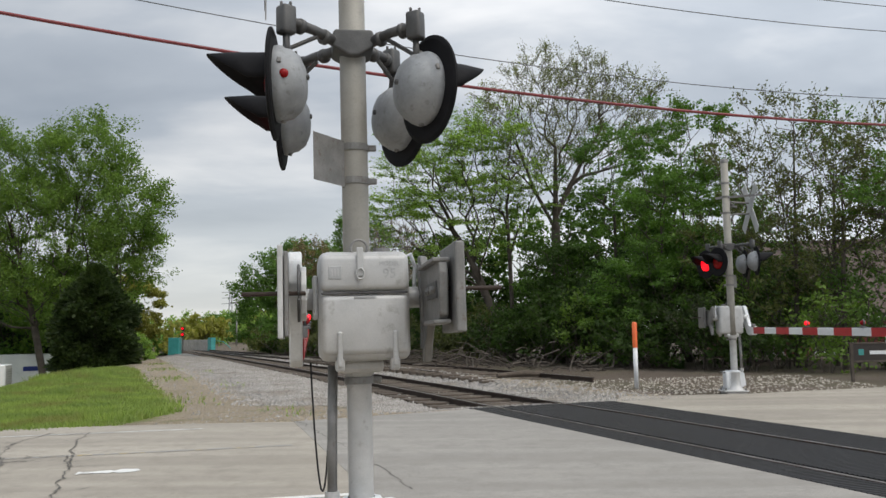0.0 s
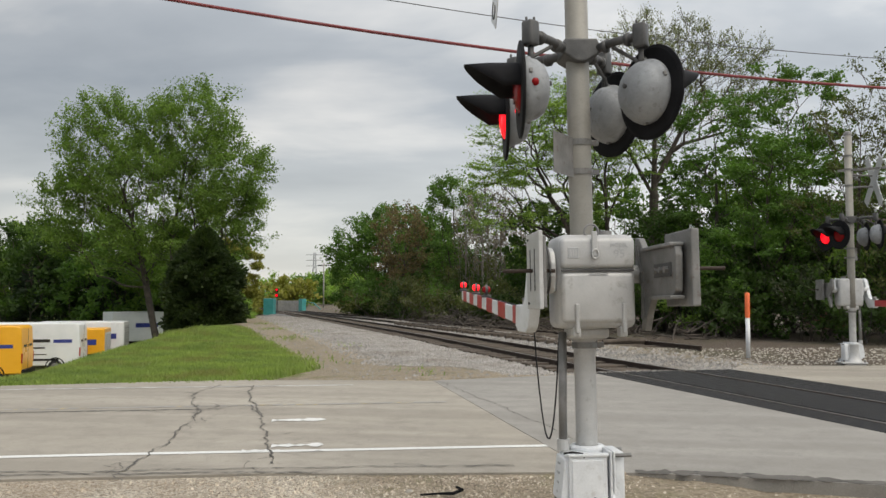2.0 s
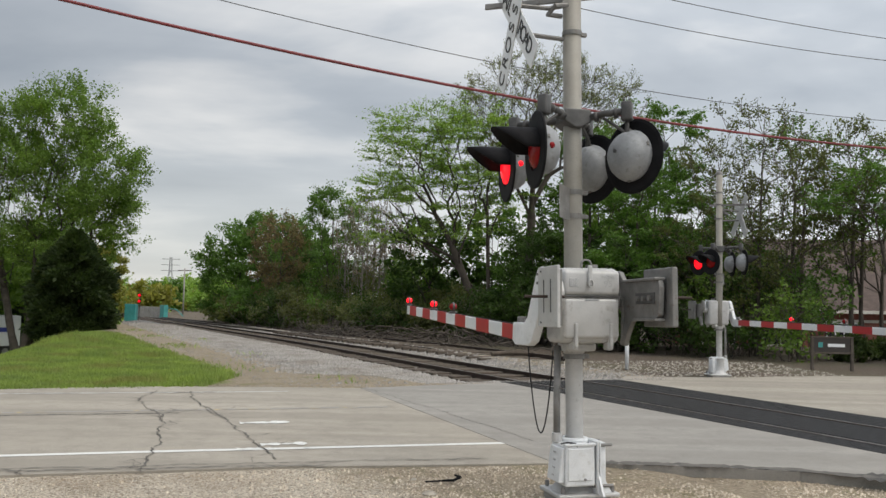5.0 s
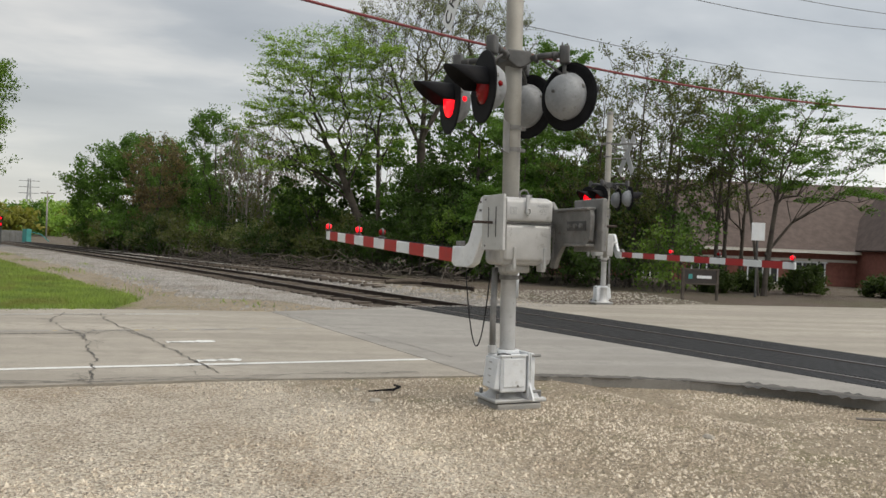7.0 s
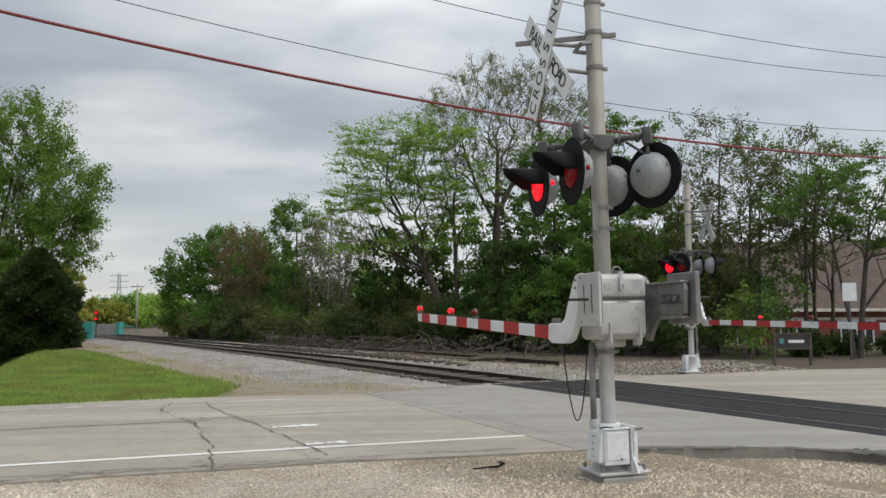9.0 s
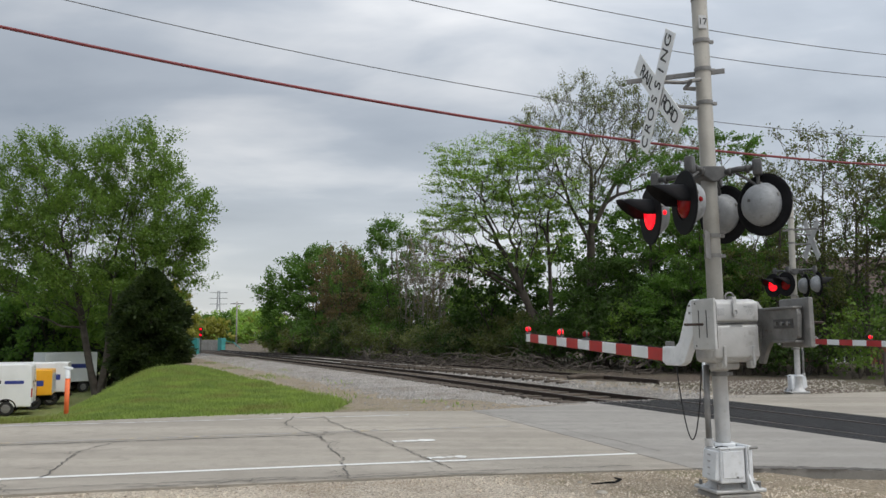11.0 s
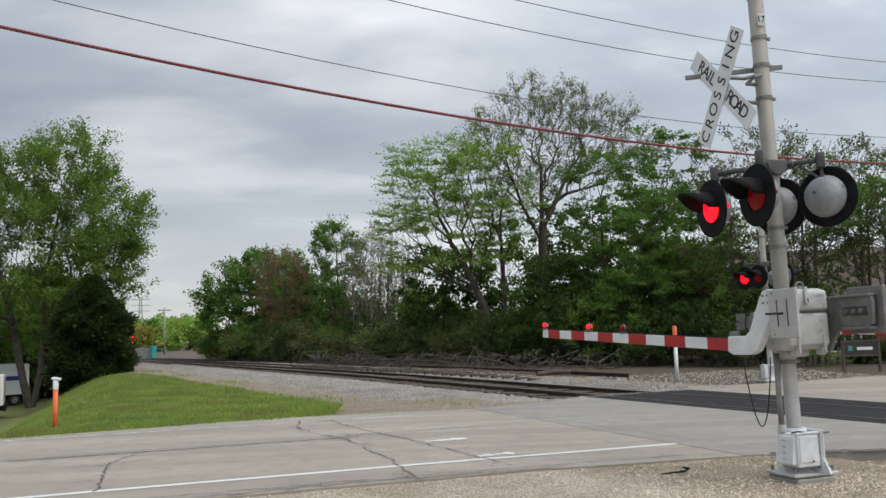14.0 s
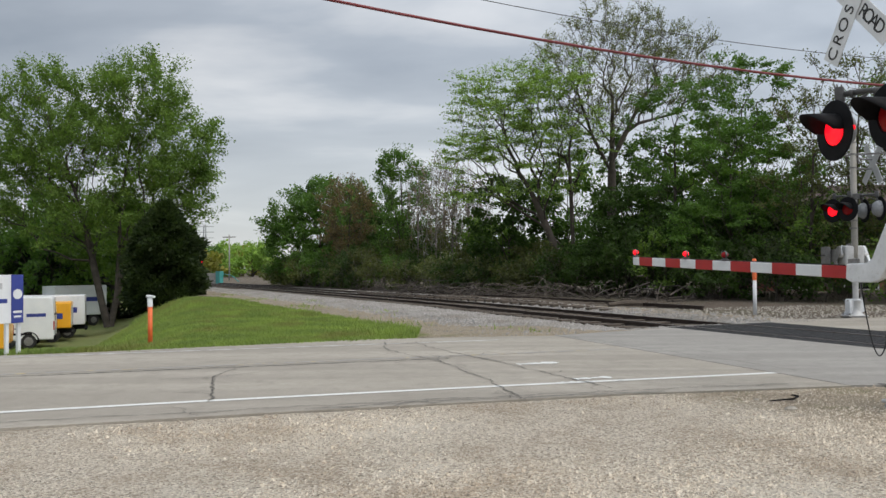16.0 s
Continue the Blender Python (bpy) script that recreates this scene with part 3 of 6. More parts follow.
CRACKS = [
    ([(-6.1, 12.3), (-5.9, 10.8), (-5.1, 9.35), (-4.7, 8.0), (-4.38, 6.7), (-4.2, 5.85)], 0.025),
    ([(-5.5, 12.3), (-5.2, 11.2), (-4.6, 9.9), (-4.0, 8.6), (-3.3, 6.85), (-3.1, 6.3)], 0.025),
    ([(-5.4, 9.75), (-4.7, 9.9), (-4.2, 9.1)], 0.019),
    ([(-5.7, 9.0), (-5.2, 9.4), (-4.9, 8.8)], 0.015),
    ([(-7.5, 5.7), (-7.7, 6.6), (-8.0, 7.7), (-7.9, 8.6)], 0.025),
    ([(-8.6, 7.4), (-8.0, 7.6), (-7.3, 8.3)], 0.015),
    ([(-2.7, 13.5), (-1.5, 10.7), (-0.7, 8.6), (-0.38, 7.7)], 0.019),
    ([(-9.4, 4.45), (-6.6, 5.25), (-4.6, 5.75), (-3.0, 6.15), (-1.0, 6.5)], 0.025),
    ([(-6.4, 5.15), (-5.2, 5.55), (-3.9, 5.8), (-2.6, 6.05)], 0.031),
    ([(-13, 7.3), (-9.0, 8.3), (-6.6, 9.0), (-5.6, 9.25)], 0.015),
    ([(0.0, 6.44), (1.2, 6.38), (2.0, 6.22), (3.0, 5.8), (3.7, 5.15), (5.0, 3.4)], 0.17),
]
M_TAR = worn("dark_worn_asphalt_edge", (0.035, 0.034, 0.032), (0.085, 0.08, 0.074), 4, 0.9, 0.0, 70, 0.5)
strip("asphalt_edge", [(0.4, 6.46), (1.2, 6.38), (2.0, 6.2), (2.6, 5.95)], 0.14, M_TAR, "dark broken asphalt edge of the paving", z=0.0222, jag=0.008, seed=61, category="asphalt edge")
strip("asphalt_edge_wide", [(2.5, 6.0), (3.1, 5.62), (3.8, 4.95), (4.6, 3.9), (5.6, 2.2), (6.6, 0.0)], 0.42, M_TAR, "dark broken asphalt edge of the paving", z=0.0224, jag=0.006, seed=62, category="asphalt edge")
crack_rng = random.Random(77)
for pts, w in CRACKS[:5] + CRACKS[7:9]:
    for (ax, ay), (bx, by) in zip(pts, pts[1:]):
        for _ in range(2):
            f, a = crack_rng.random(), crack_rng.uniform(0, 2 * math.pi)
            x, y, ln = ax + (bx - ax) * f, ay + (by - ay) * f, crack_rng.uniform(0.18, 0.5)
            strip("hairline_crack", [(x, y), (x + ln * 0.5 * math.cos(a), y + ln * 0.5 * math.sin(a)), (x + ln * math.cos(a + 0.5), y + ln * math.sin(a + 0.5))], 0.011, M_CRACK, "fine side crack in the road surface", z=0.0232, jag=0.02, seed=crack_rng.randrange(999), category="crack")
for k, (pts, w) in enumerate(CRACKS):
    strip("road_crack", pts, w if w > 0.1 else w * 0.85, M_CRACK, "dark jagged crack in the road surface", z=0.0235, jag=0.022, seed=20 + k, category="crack")

# ---- railway ----


def rail(name, p, q, top, label, group):
    """A flat-bottomed rail from p to q with a polished head."""
    p, q = Vector((*p, 0)), Vector((*q, 0))
    d = (q - p).normalized()
    s = Vector((-d.y, d.x, 0))
    prof = [(-0.07, -0.17), (-0.07, -0.158), (-0.012, -0.14), (-0.010, -0.045), (-0.036, -0.035), (-0.036, -0.006), (-0.028, 0.0), (0.028, 0.0), (0.036, -0.006), (0.036, -0.035), (0.010, -0.045), (0.012, -0.14), (0.07, -0.158), (0.07, -0.17)]
    bm = bmesh.new()
    n = max(1, int((q - p).length / 5))
    rings = []
    for k in range(n + 1):
        c = p.lerp(q, k / n)
        z = top - float(fall(track_uv(c.x, c.y)[0]))
        rings.append([bm.verts.new(c + s * a + Vector((0, 0, z + b))) for a, b in prof])
    for a, b in zip(rings, rings[1:]):
        for k in range(len(prof)):
            f = bm.faces.new((a[k], a[(k + 1) % len(prof)], b[(k + 1) % len(prof)], b[k]))
            f.material_index = 1 if k == 6 else 0
    bm.faces.new(rings[0])
    bm.faces.new(rings[-1][::-1])
    bmesh.ops.recalc_face_normals(bm, faces=bm.faces)
    return tagged(part(name, bm, [M_RAIL, M_RAILTOP]), label, "rail", group)


RAIL_TOP = 0.03
rail("rail", track_point(-30, 0), track_point(420, 0), RAIL_TOP, "long rusty steel rail with a worn head on timber ties", "running rails")
rail("rail", track_point(-30, GAUGE), track_point(420, GAUGE), RAIL_TOP, "long rusty steel rail with a worn head on timber ties", "running rails")
SIDE = 5.05
rail("siding_rail", (3.36, 23.3), (track_point(95, GAUGE + 1.2)), 0.09, "rusty disused siding rail ending in gravel", "siding rails")
rail("siding_rail", track_point(17.0, SIDE - GAUGE + 0.1), (track_point(95, GAUGE + 0.4)), 0.03, "rusty disused siding rail half sunk in ballast", "siding rails")


def tie_mesh(name, length):
    bm = box((length, 0.22, 0.16), (0, 0, 0), bevel=0.015, segments=1)
    me = bpy.data.meshes.new(name)
    bm.to_mesh(me)
    bm.free()
    me.materials.append(M_TIE)
    return me


def crossing_panels():
    th = thing("rubber_crossing", Matrix(), "black ribbed rubber level crossing panels between grey paving", "crossing panels")
    rows = [("field", -FIELD, -0.05), ("gauge", 0.115, GAUGE - 0.115), ("field", GAUGE + 0.05, GAUGE + FIELD2)]
    length, bar = 1.83, 0.06
    u = U0
    while u < U1 - 0.3:
        for kind, v0, v1 in rows:
            # one ribbed profile, carried across the panel
            n = int(length / bar)
            prof = [(0.006, -0.14), (0.006, -0.012)]
            for k in range(n):
                a, b = (k + 0.25) * length / n, (k + 0.75) * length / n
                prof += [(a, -0.012), (a + 0.006, -0.002), (b - 0.006, -0.002), (b, -0.012)]
            prof += [(length - 0.006, -0.012), (length - 0.006, -0.14)]
            bm = bmesh.new()
            left = [bm.verts.new((*track_point(u + a, v0 + 0.003), RAIL_TOP + h)) for a, h in prof]
            right = [bm.verts.new((*track_point(u + a, v1 - 0.003), RAIL_TOP + h)) for a, h in prof]
            for k in range(len(prof) - 1):
                bm.faces.new((left[k], right[k], right[k + 1], left[k + 1]))
            bm.faces.new(left)
            bm.faces.new(right[::-1])
            bmesh.ops.recalc_face_normals(bm, faces=bm.faces)
            part("panel", bm, M_RUBBER, th)
        u += length


# ---- trees ----


def branch_mesh(nodes, parent, radius, sides=5):
    verts, faces = [], []
    for k in range(1, len(nodes)):
        a, b = nodes[parent[k]], nodes[k]
        d = b - a
        ln = np.linalg.norm(d)
        if ln < 1e-4:
            continue
        d = d / ln
        s = np.cross(d, (0.31, 0.17, 0.93))
        s /= np.linalg.norm(s)
        t = np.cross(d, s)
        n = sides + 3 if radius[k] > 0.06 else (sides if radius[k] > 0.02 else 3)
        base = len(verts)
        ra = min(radius[parent[k]], radius[k] * 1.35)
        for q, r in ((a, ra), (b, radius[k])):
            for j in range(n):
                w = 2 * math.pi * j / n
                verts.append(q + r * (math.cos(w) * s + math.sin(w) * t))
        for j in range(n):
            faces.append((base + j, base + (j + 1) % n, base + n + (j + 1) % n, base + n + j))
    return verts, faces


def leaf_cloud(rng, base, reach, count, size, flat=0.0):
    """Leaf corners: bent diamonds strung along the shoots that start at base and run along reach."""
    pick = rng.integers(0, len(base), count)
    t = rng.uniform(0.05, 1.08, (count, 1)) ** 0.8
    ln = np.linalg.norm(reach, axis=1)[pick][:, None]
    at = base[pick] + reach[pick] * t + rng.normal(0, 1, (count, 3)) * (0.55 * size + 0.10 * ln) * np.array([1, 1, 0.6 / (1 + flat)])
    nrm = rng.normal(0, 1, (count, 3)) + np.array([0, 0, 0.6 + flat])
    nrm /= np.linalg.norm(nrm, axis=1)[:, None]
    a = np.cross(nrm, rng.normal(0, 1, (count, 3)))
    a /= np.linalg.norm(a, axis=1)[:, None]
    b = np.cross(nrm, a)
    ln = size * rng.uniform(0.6, 1.4, (count, 1))
    wd = ln * rng.uniform(0.45, 0.75, (count, 1))
    tip = nrm * ln * rng.uniform(-0.3, 0.3, (count, 1))
    return np.stack([at - a * ln / 2, at - b * wd / 2 + tip * 0.4, at + a * ln / 2 + tip, at + b * wd / 2 + tip * 0.4], 1).reshape(-1, 3)


def tree_parts(th, seed, blobs, stems, tips, leaves, leaf, leaf_mat, trunk_r=0.2, spread=0.45, shell=0.55, bark=None, twig_r=0.011, flat=0.0, shoots=3, rise=0.35):
    """Grows limbs from the stems to points spread through the crown's lobes (centre, radii), and hangs leaves on them."""
    rng = np.random.default_rng(seed)
    pts = []
    vol = np.array([b[3] * b[4] * b[5] for b in blobs]) ** 0.8
    share = np.maximum(1, (tips * vol / vol.sum()).astype(int))
    for (cx, cy, cz, rx, ry, rz), n in zip(blobs, share):
        v = rng.normal(0, 1, (n, 3))
        v /= np.linalg.norm(v, axis=1)[:, None]
        r = rng.uniform(0, 1, (n, 1)) ** (1 / (1 + 4 * shell))
        pts.append(np.array([cx, cy, cz]) + v * r * np.array([rx, ry, rz]) * rng.uniform(0.82, 1.12, (n, 1)))
    pts = np.concatenate(pts)
    nodes, parent = [], []
    for stem in stems:
        for k, p in enumerate(stem):
            parent.append(len(nodes) - 1 if k else (0 if nodes else -1))
            if k == 0 and nodes:
                parent[-1] = int(np.argmin(np.linalg.norm(np.array(nodes) - np.array(p, float), axis=1)))
            nodes.append(np.array(p, float))
    root = np.array(stems[0][0], float)
    order = np.argsort(np.linalg.norm((pts - root) * np.array([1, 1, 0.8]), axis=1))
    ends, way = [], [0.0] * len(nodes)
    for k in range(1, len(nodes)):
        if parent[k] != k:
            way[k] = way[parent[k]] + float(np.linalg.norm(nodes[k] - nodes[parent[k]]))
    for k in order:
        p = pts[k]
        arr = np.array(nodes)
        d = p - arr
        cost = np.linalg.norm(d, axis=1) + 0.45 * np.array(way) + 1.2 * np.maximum(0, arr[:, 2] - p[2] + 0.25 * np.linalg.norm(d[:, :2], axis=1))
        j = int(np.argmin(cost))
        ln = np.linalg.norm(p - nodes[j])
        steps = max(1, int(ln / 0.7))
        last = j
        for s in range(1, steps + 1):
            f = s / steps
            q = nodes[j] + (p - nodes[j]) * f + (rng.normal(0, 0.028 * ln, 3) if s < steps else 0)
            q[2] += 0.10 * ln * math.sin(math.pi * f)
            parent.append(last)
            nodes.append(q)
            way.append(way[last] + ln / steps)
            last = len(nodes) - 1
        ends.append(last)
    load = np.zeros(len(nodes))
    load[ends] = 1
    for k in range(len(nodes) - 1, 0, -1):
        if parent[k] >= 0 and parent[k] != k:
            load[parent[k]] += load[k]
    radius = np.maximum(twig_r, trunk_r * (load / max(1.0, load.max())) ** 0.56)
    par = [p if 0 <= p < k else 0 for k, p in enumerate(parent)]
    arr = np.array(nodes)
    # short shoots leave the twig ends outwards and upwards, level where the boughs lie in layers
    tips_at = np.repeat(np.array([k for k in range(len(nodes)) if 0 < load[k] <= 2]), shoots)
    along = arr[tips_at] - arr[np.array(par)[tips_at]]
    along /= np.maximum(1e-6, np.linalg.norm(along, axis=1))[:, None]
    out = arr[tips_at] - arr[:, :].mean(0)
    out /= np.maximum(1e-6, np.linalg.norm(out, axis=1))[:, None]
    way_out = 0.7 * along + 0.35 * out + rng.normal(0, 0.55, along.shape) + np.array([0, 0, rise])
    way_out *= np.array([1, 1, 1 / (1 + 1.6 * flat)])
    way_out /= np.linalg.norm(way_out, axis=1)[:, None]
    reach = way_out * spread * 2.0 * rng.uniform(0.45, 1.15, (len(tips_at), 1))
    grown = list(nodes) + list(arr[tips_at] + reach)
    v, f = branch_mesh(grown, par + [int(k) for k in tips_at], np.concatenate([radius, np.full(len(tips_at), twig_r * 0.55)]))
    raw("trunk", v, f, bark or M_BARK, th, True)
    if leaves:
        quads("crown", leaf_cloud(rng, arr[tips_at], reach, leaves, leaf, flat), leaf_mat, 4, th)


def tree(label, at, seed, blobs, stems, category="tree", name="tree", group="", level=None, **more):
    z = height_at(*at) - 0.1 if level is None else level
    th = thing(name, Matrix.Translation((*at, z)), label, category, group)
    tree_parts(th, seed, blobs, stems, **more)
    return th


def straight(h, lean=(0, 0), n=5, start=(0, 0)):
    return [(start[0] + lean[0] * (k / n) ** 1.3, start[1] + lean[1] * (k / n) ** 1.3, h * k / n) for k in range(n + 1)]

# broad two-lobed maple beside the yard
tree("broad leafy maple with several leaning trunks beside the yard", (-27.5, 52.3), 11,
     [(1.9, 0, 14.4, 3.3, 3.2, 3.5), (-3.6, 0, 13.6, 3.3, 3.3, 3.5), (4.6, 0, 11.6, 2.7, 3.0, 3.3), (5.2, 0, 9.2, 2.2, 2.6, 2.2), (-0.6, 0, 10.4, 5.2, 4.2, 3.8), (-5.2, 0, 8.8, 3.0, 3.0, 3.0), (3.9, 0, 7.6, 2.6, 2.8, 2.4), (-1, 0, 6.6, 4.4, 3, 2.2)],
     [[(0.35, 0, 0), (-0.1, 0, 1.6), (-0.7, 0, 4.4), (-1.3, 0, 7.2), (-2.4, 0, 10.5)], [(0.5, 0, 0), (0.85, 0.1, 2.0), (1.0, 0.1, 5.0), (1.1, 0.1, 8.5), (1.9, 0, 12.5)], [(1.0, 0.1, 5.0), (2.0, 0, 7.2), (3.4, 0, 9.4)]], level=-2.4,
     tips=950, leaves=120000, leaf=0.155, leaf_mat=M_LEAF_MAPLE, trunk_r=0.32, spread=0.75, rise=0.5)
# evergreen at the foot of the maple, and the pale shrub behind it


def conifer(label, at, h, r, seed, leaf_mat, leaves, leaf, name="evergreen", category="evergreen", level=None):
    z = height_at(*at) - 0.1 if level is None else level
    th = thing(name, Matrix.Translation((*at, z)), label, category)
    rng = np.random.default_rng(seed)
    part("trunk", tube([(0, 0, 0), (0, 0, h * 0.5), (0, 0, h * 0.95)], [0.12, 0.08, 0.02], 7), M_BARK, th)
    n = leaves
    # sprays hang in uneven tiers
    tier = rng.uniform(0.02, 1, n) ** 1.25
    ang = rng.uniform(0, 2 * math.pi, n)
    lump = 1 + 0.14 * np.sin(ang * 3 + tier * 17 + seed) + 0.10 * np.sin(ang * 7 - tier * 31)
    rad = r * np.minimum(1.0, (2.0 if r < 2.3 else 1.7) * (1 - tier) ** 0.8) * lump * np.minimum(1.0, 0.55 + tier * 5) * rng.uniform(0.45, 1.05, n) ** 0.5
    at3 = np.stack([rad * np.cos(ang), rad * np.sin(ang), h * tier], 1)
    d = np.stack([np.cos(ang), np.sin(ang), rng.uniform(-0.5, 0.9, n)], 1) + rng.normal(0, 0.35, (n, 3))
    d /= np.linalg.norm(d, axis=1)[:, None]
    s = np.cross(d, rng.normal(0, 1, (n, 3)))
    s /= np.linalg.norm(s, axis=1)[:, None]
    ln = leaf * rng.uniform(0.6, 1.5, (n, 1))
    quads("crown", np.stack([at3, at3 + d * ln * 0.5 + s * ln * 0.2, at3 + d * ln, at3 + d * ln * 0.5 - s * ln * 0.2], 1).reshape(-1, 3), leaf_mat, 4, th)
    return th


conifer("dense dark evergreen shrub on the grass beside the maple", (-21.3, 46.0), 6.2, 2.0, 3, M_LEAF_YEW, 30000, 0.27)
conifer("small dark evergreen beside the big shrub", (-22.8, 48.6), 5.4, 1.5, 4, M_LEAF_YEW, 9000, 0.28)
for k, (x, y, h, r) in enumerate(((-35, 61, 7.2, 2.8), (-40, 60, 7.8, 3.0), (-31, 64, 7.4, 2.6))):
    conifer("dark spreading spruce behind the parked vans", (x, y), h, r, 40 + k, M_LEAF_SPRUCE, 9000, 0.38, "spruce", "spruce")
tree("yellow-green small tree behind the dark evergreen", (-30.6, 73.0), 12, [(0, 0, 5.4, 2.8, 2.6, 3.2), (-1.4, 0, 6.2, 2.4, 2.2, 2.4)], [straight(3.5, (0.2, 0))],
     tips=150, leaves=11000, leaf=0.26, leaf_mat=M_LEAF_GOLD, trunk_r=0.09, spread=0.3)

tree("low bright green bush at the end of the lawn", (-26.2, 62.0), 13, [(0, 0, 1.2, 1.5, 1.2, 1.3)], [straight(1.4, (0.2, 0), 3)], tips=50, leaves=3500, leaf=0.2, leaf_mat=M_LEAF_LIGHT, trunk_r=0.05, spread=0.35, name="bush", category="bush")

# wood behind the yard
WOOD = [(-29.5, 59, 7.6, 3.4), (-35, 59, 8.4, 3.8), (-41, 58, 8.6, 4.0), (-33, 67, 10.0, 4.2), (-39, 66, 10.0, 4.4), (-45, 63, 10.5, 4.6), (-51, 58, 10.0, 4.5), (-57, 53, 10.0, 4.8), (-53, 70, 11.5, 5.0), (-50, 62, 10.5, 4.4), (-44, 74, 12, 5.0), (-35, 74, 11.5, 4.8), (-48, 70, 12.0, 5.2), (-64, 49, 10.5, 5.0)]
for k, (x, y, h, r) in enumerate(WOOD):
    tree("leafy green tree in the wood behind the yard", (x, y), 60 + k, [(0, 0, h * 0.45, r, r, h * 0.36), (0.8, 0, h * 0.74, r * 0.66, r * 0.66, h * 0.24)], [straight(h * 0.6)],
         tips=100, leaves=6000, leaf=0.32, shoots=2, leaf_mat=(M_LEAF_MAPLE, M_LEAF_GREEN, M_LEAF_DARK)[k % 3], trunk_r=0.2, spread=0.6, group="yard wood")

# far trees round the track's end
FAR = [(-72, 228, 8, 9), (-64, 233, 9, 9), (-57, 226, 8, 8), (-68, 262, 11, 11), (-66, 200, 6, 6), (-52, 205, 8, 8), (-92, 210, 9, 9), (-108, 235, 11, 11), (-80, 225, 8, 9), (-66, 190, 7.5, 8), (-122, 260, 11, 12), (-98, 262, 12, 12), (-60, 165, 6, 7), (-75, 250, 11, 12), (-52, 150, 6.5, 7), (-140, 250, 11, 12), (-78, 152, 5, 5), (-71, 146, 4.5, 5), (-84, 175, 6, 6)]
for k, (x, y, h, r) in enumerate(FAR):
    tree("hazy green tree far along the railway", (x, y), 90 + k, [(0, 0, h * 0.42, r * 0.8, r * 0.8, h * 0.42), (r * 0.3, 0, h * 0.62, r * 0.45, r * 0.45, h * 0.34)], [straight(h * 0.55)],
         tips=60, leaves=2600, leaf=0.8, shoots=2, leaf_mat=(M_LEAF_GREEN, M_LEAF_LIGHT, M_LEAF_GOLD, M_LEAF_LIGHT)[k % 4], trunk_r=0.2, spread=0.9, group="far trees")

# trees along the right of the track, from far to near
tree("full round green tree beside the track", (-16.0, 73), 21, [(0, 0, 4.8, 4.6, 4.5, 4.3), (1.2, 0, 7.2, 3.6, 3.4, 2.7), (-2.6, 0, 3.0, 2.6, 2.5, 2.6), (3.2, 0, 5.4, 3, 3, 3)], [straight(6.0)],
     tips=420, leaves=42000, leaf=0.2, leaf_mat=M_LEAF_GREEN, trunk_r=0.25, spread=0.6, shell=0.8)
tree("rust-tinted budding tree with bare stems", (-12.2, 61), 22, [(0, 0, 5.6, 2.2, 2.2, 3.2), (0.3, 0, 3.0, 1.9, 1.9, 2.2)], [straight(6.5, (0.3, 0)), straight(6, (-0.9, 0), 5, (-0.3, 0)), straight(6, (1.0, 0), 5, (0.3, 0))],
     tips=300, leaves=11000, leaf=0.14, leaf_mat=M_LEAF_RUST, trunk_r=0.13, spread=0.35, bark=M_TWIG)
tree("slender fresh green tree with an open top", (-7.6, 57), 23, [(0, 0, 6.4, 2.0, 2.0, 3.6), (-0.7, 0, 8.6, 1.2, 1.2, 1.6), (0.9, 0, 3.2, 2.0, 2.0, 2.2)], [straight(8.2, (-0.2, 0))],
     tips=240, leaves=14000, leaf=0.16, leaf_mat=M_LEAF_GREEN, trunk_r=0.14, spread=0.45)
for k, (x, y, h) in enumerate(((-6.4, 53, 8.6), (-5.3, 51.5, 9.2), (-4.2, 52, 8.8), (-3.2, 50.5, 8.4), (-2.3, 52, 8.0), (-4.7, 55, 9.0))):
    rng_s = random.Random(70 + k)
    stems = [straight(h * rng_s.uniform(0.75, 0.98), (rng_s.uniform(-0.5, 0.5), rng_s.uniform(-0.2, 0.2)), 6, (0 if j == 0 else rng_s.uniform(-0.7, 0.7), 0)) for j in range(4)]
    tree("bare grey thin-stemmed tree with few buds", (x, y), 24 + k, [(0, 0, h * 0.72, 0.9, 0.9, h * 0.27), (0.2, 0, h * 0.5, 0.9, 0.9, h * 0.25)], stems,
         tips=120, leaves=900, leaf=0.10, leaf_mat=M_LEAF_RUST, trunk_r=0.085, spread=0.3, bark=M_PALEBARK, twig_r=0.017, shoots=3, rise=0.9, group="bare trees")
tree("wide spreading light green tree with layered boughs", (1.6, 39.5), 31,
     [(-3.2, 0, 10.3, 2.6, 2.4, 1.5), (-4.6, 0, 7.4, 2.0, 2.4, 1.2), (-2.2, 0, 7.6, 2.6, 2.4, 1.3), (-0.8, 0, 10.9, 2.2, 2.2, 1.3), (0.4, 0, 8.2, 2.0, 2.2, 1.5), (-4.6, 0.4, 5.3, 1.7, 1.8, 0.8), (-2.0, 0, 5.4, 2.0, 1.8, 0.9), (-3.6, 0, 8.9, 2.4, 2.2, 1.3), (-1.4, 0, 9.4, 2.4, 2.2, 1.3), (-5.0, 0, 6.4, 1.5, 1.8, 1.0), (-0.6, 0, 6.6, 1.8, 1.8, 1.0)],
     [straight(5.6, (-2.0, 0), 6), [(0, 0, 2.2), (-1.4, 0, 3.7), (-2.8, 0, 4.6), (-3.9, 0, 5.2)], straight(7.5, (-0.2, 0), 6, (0.3, 0))],
     tips=600, leaves=46000, leaf=0.105, leaf_mat=M_LEAF_LIGHT, trunk_r=0.24, spread=0.46, flat=1.3, shoots=5, rise=0.2)
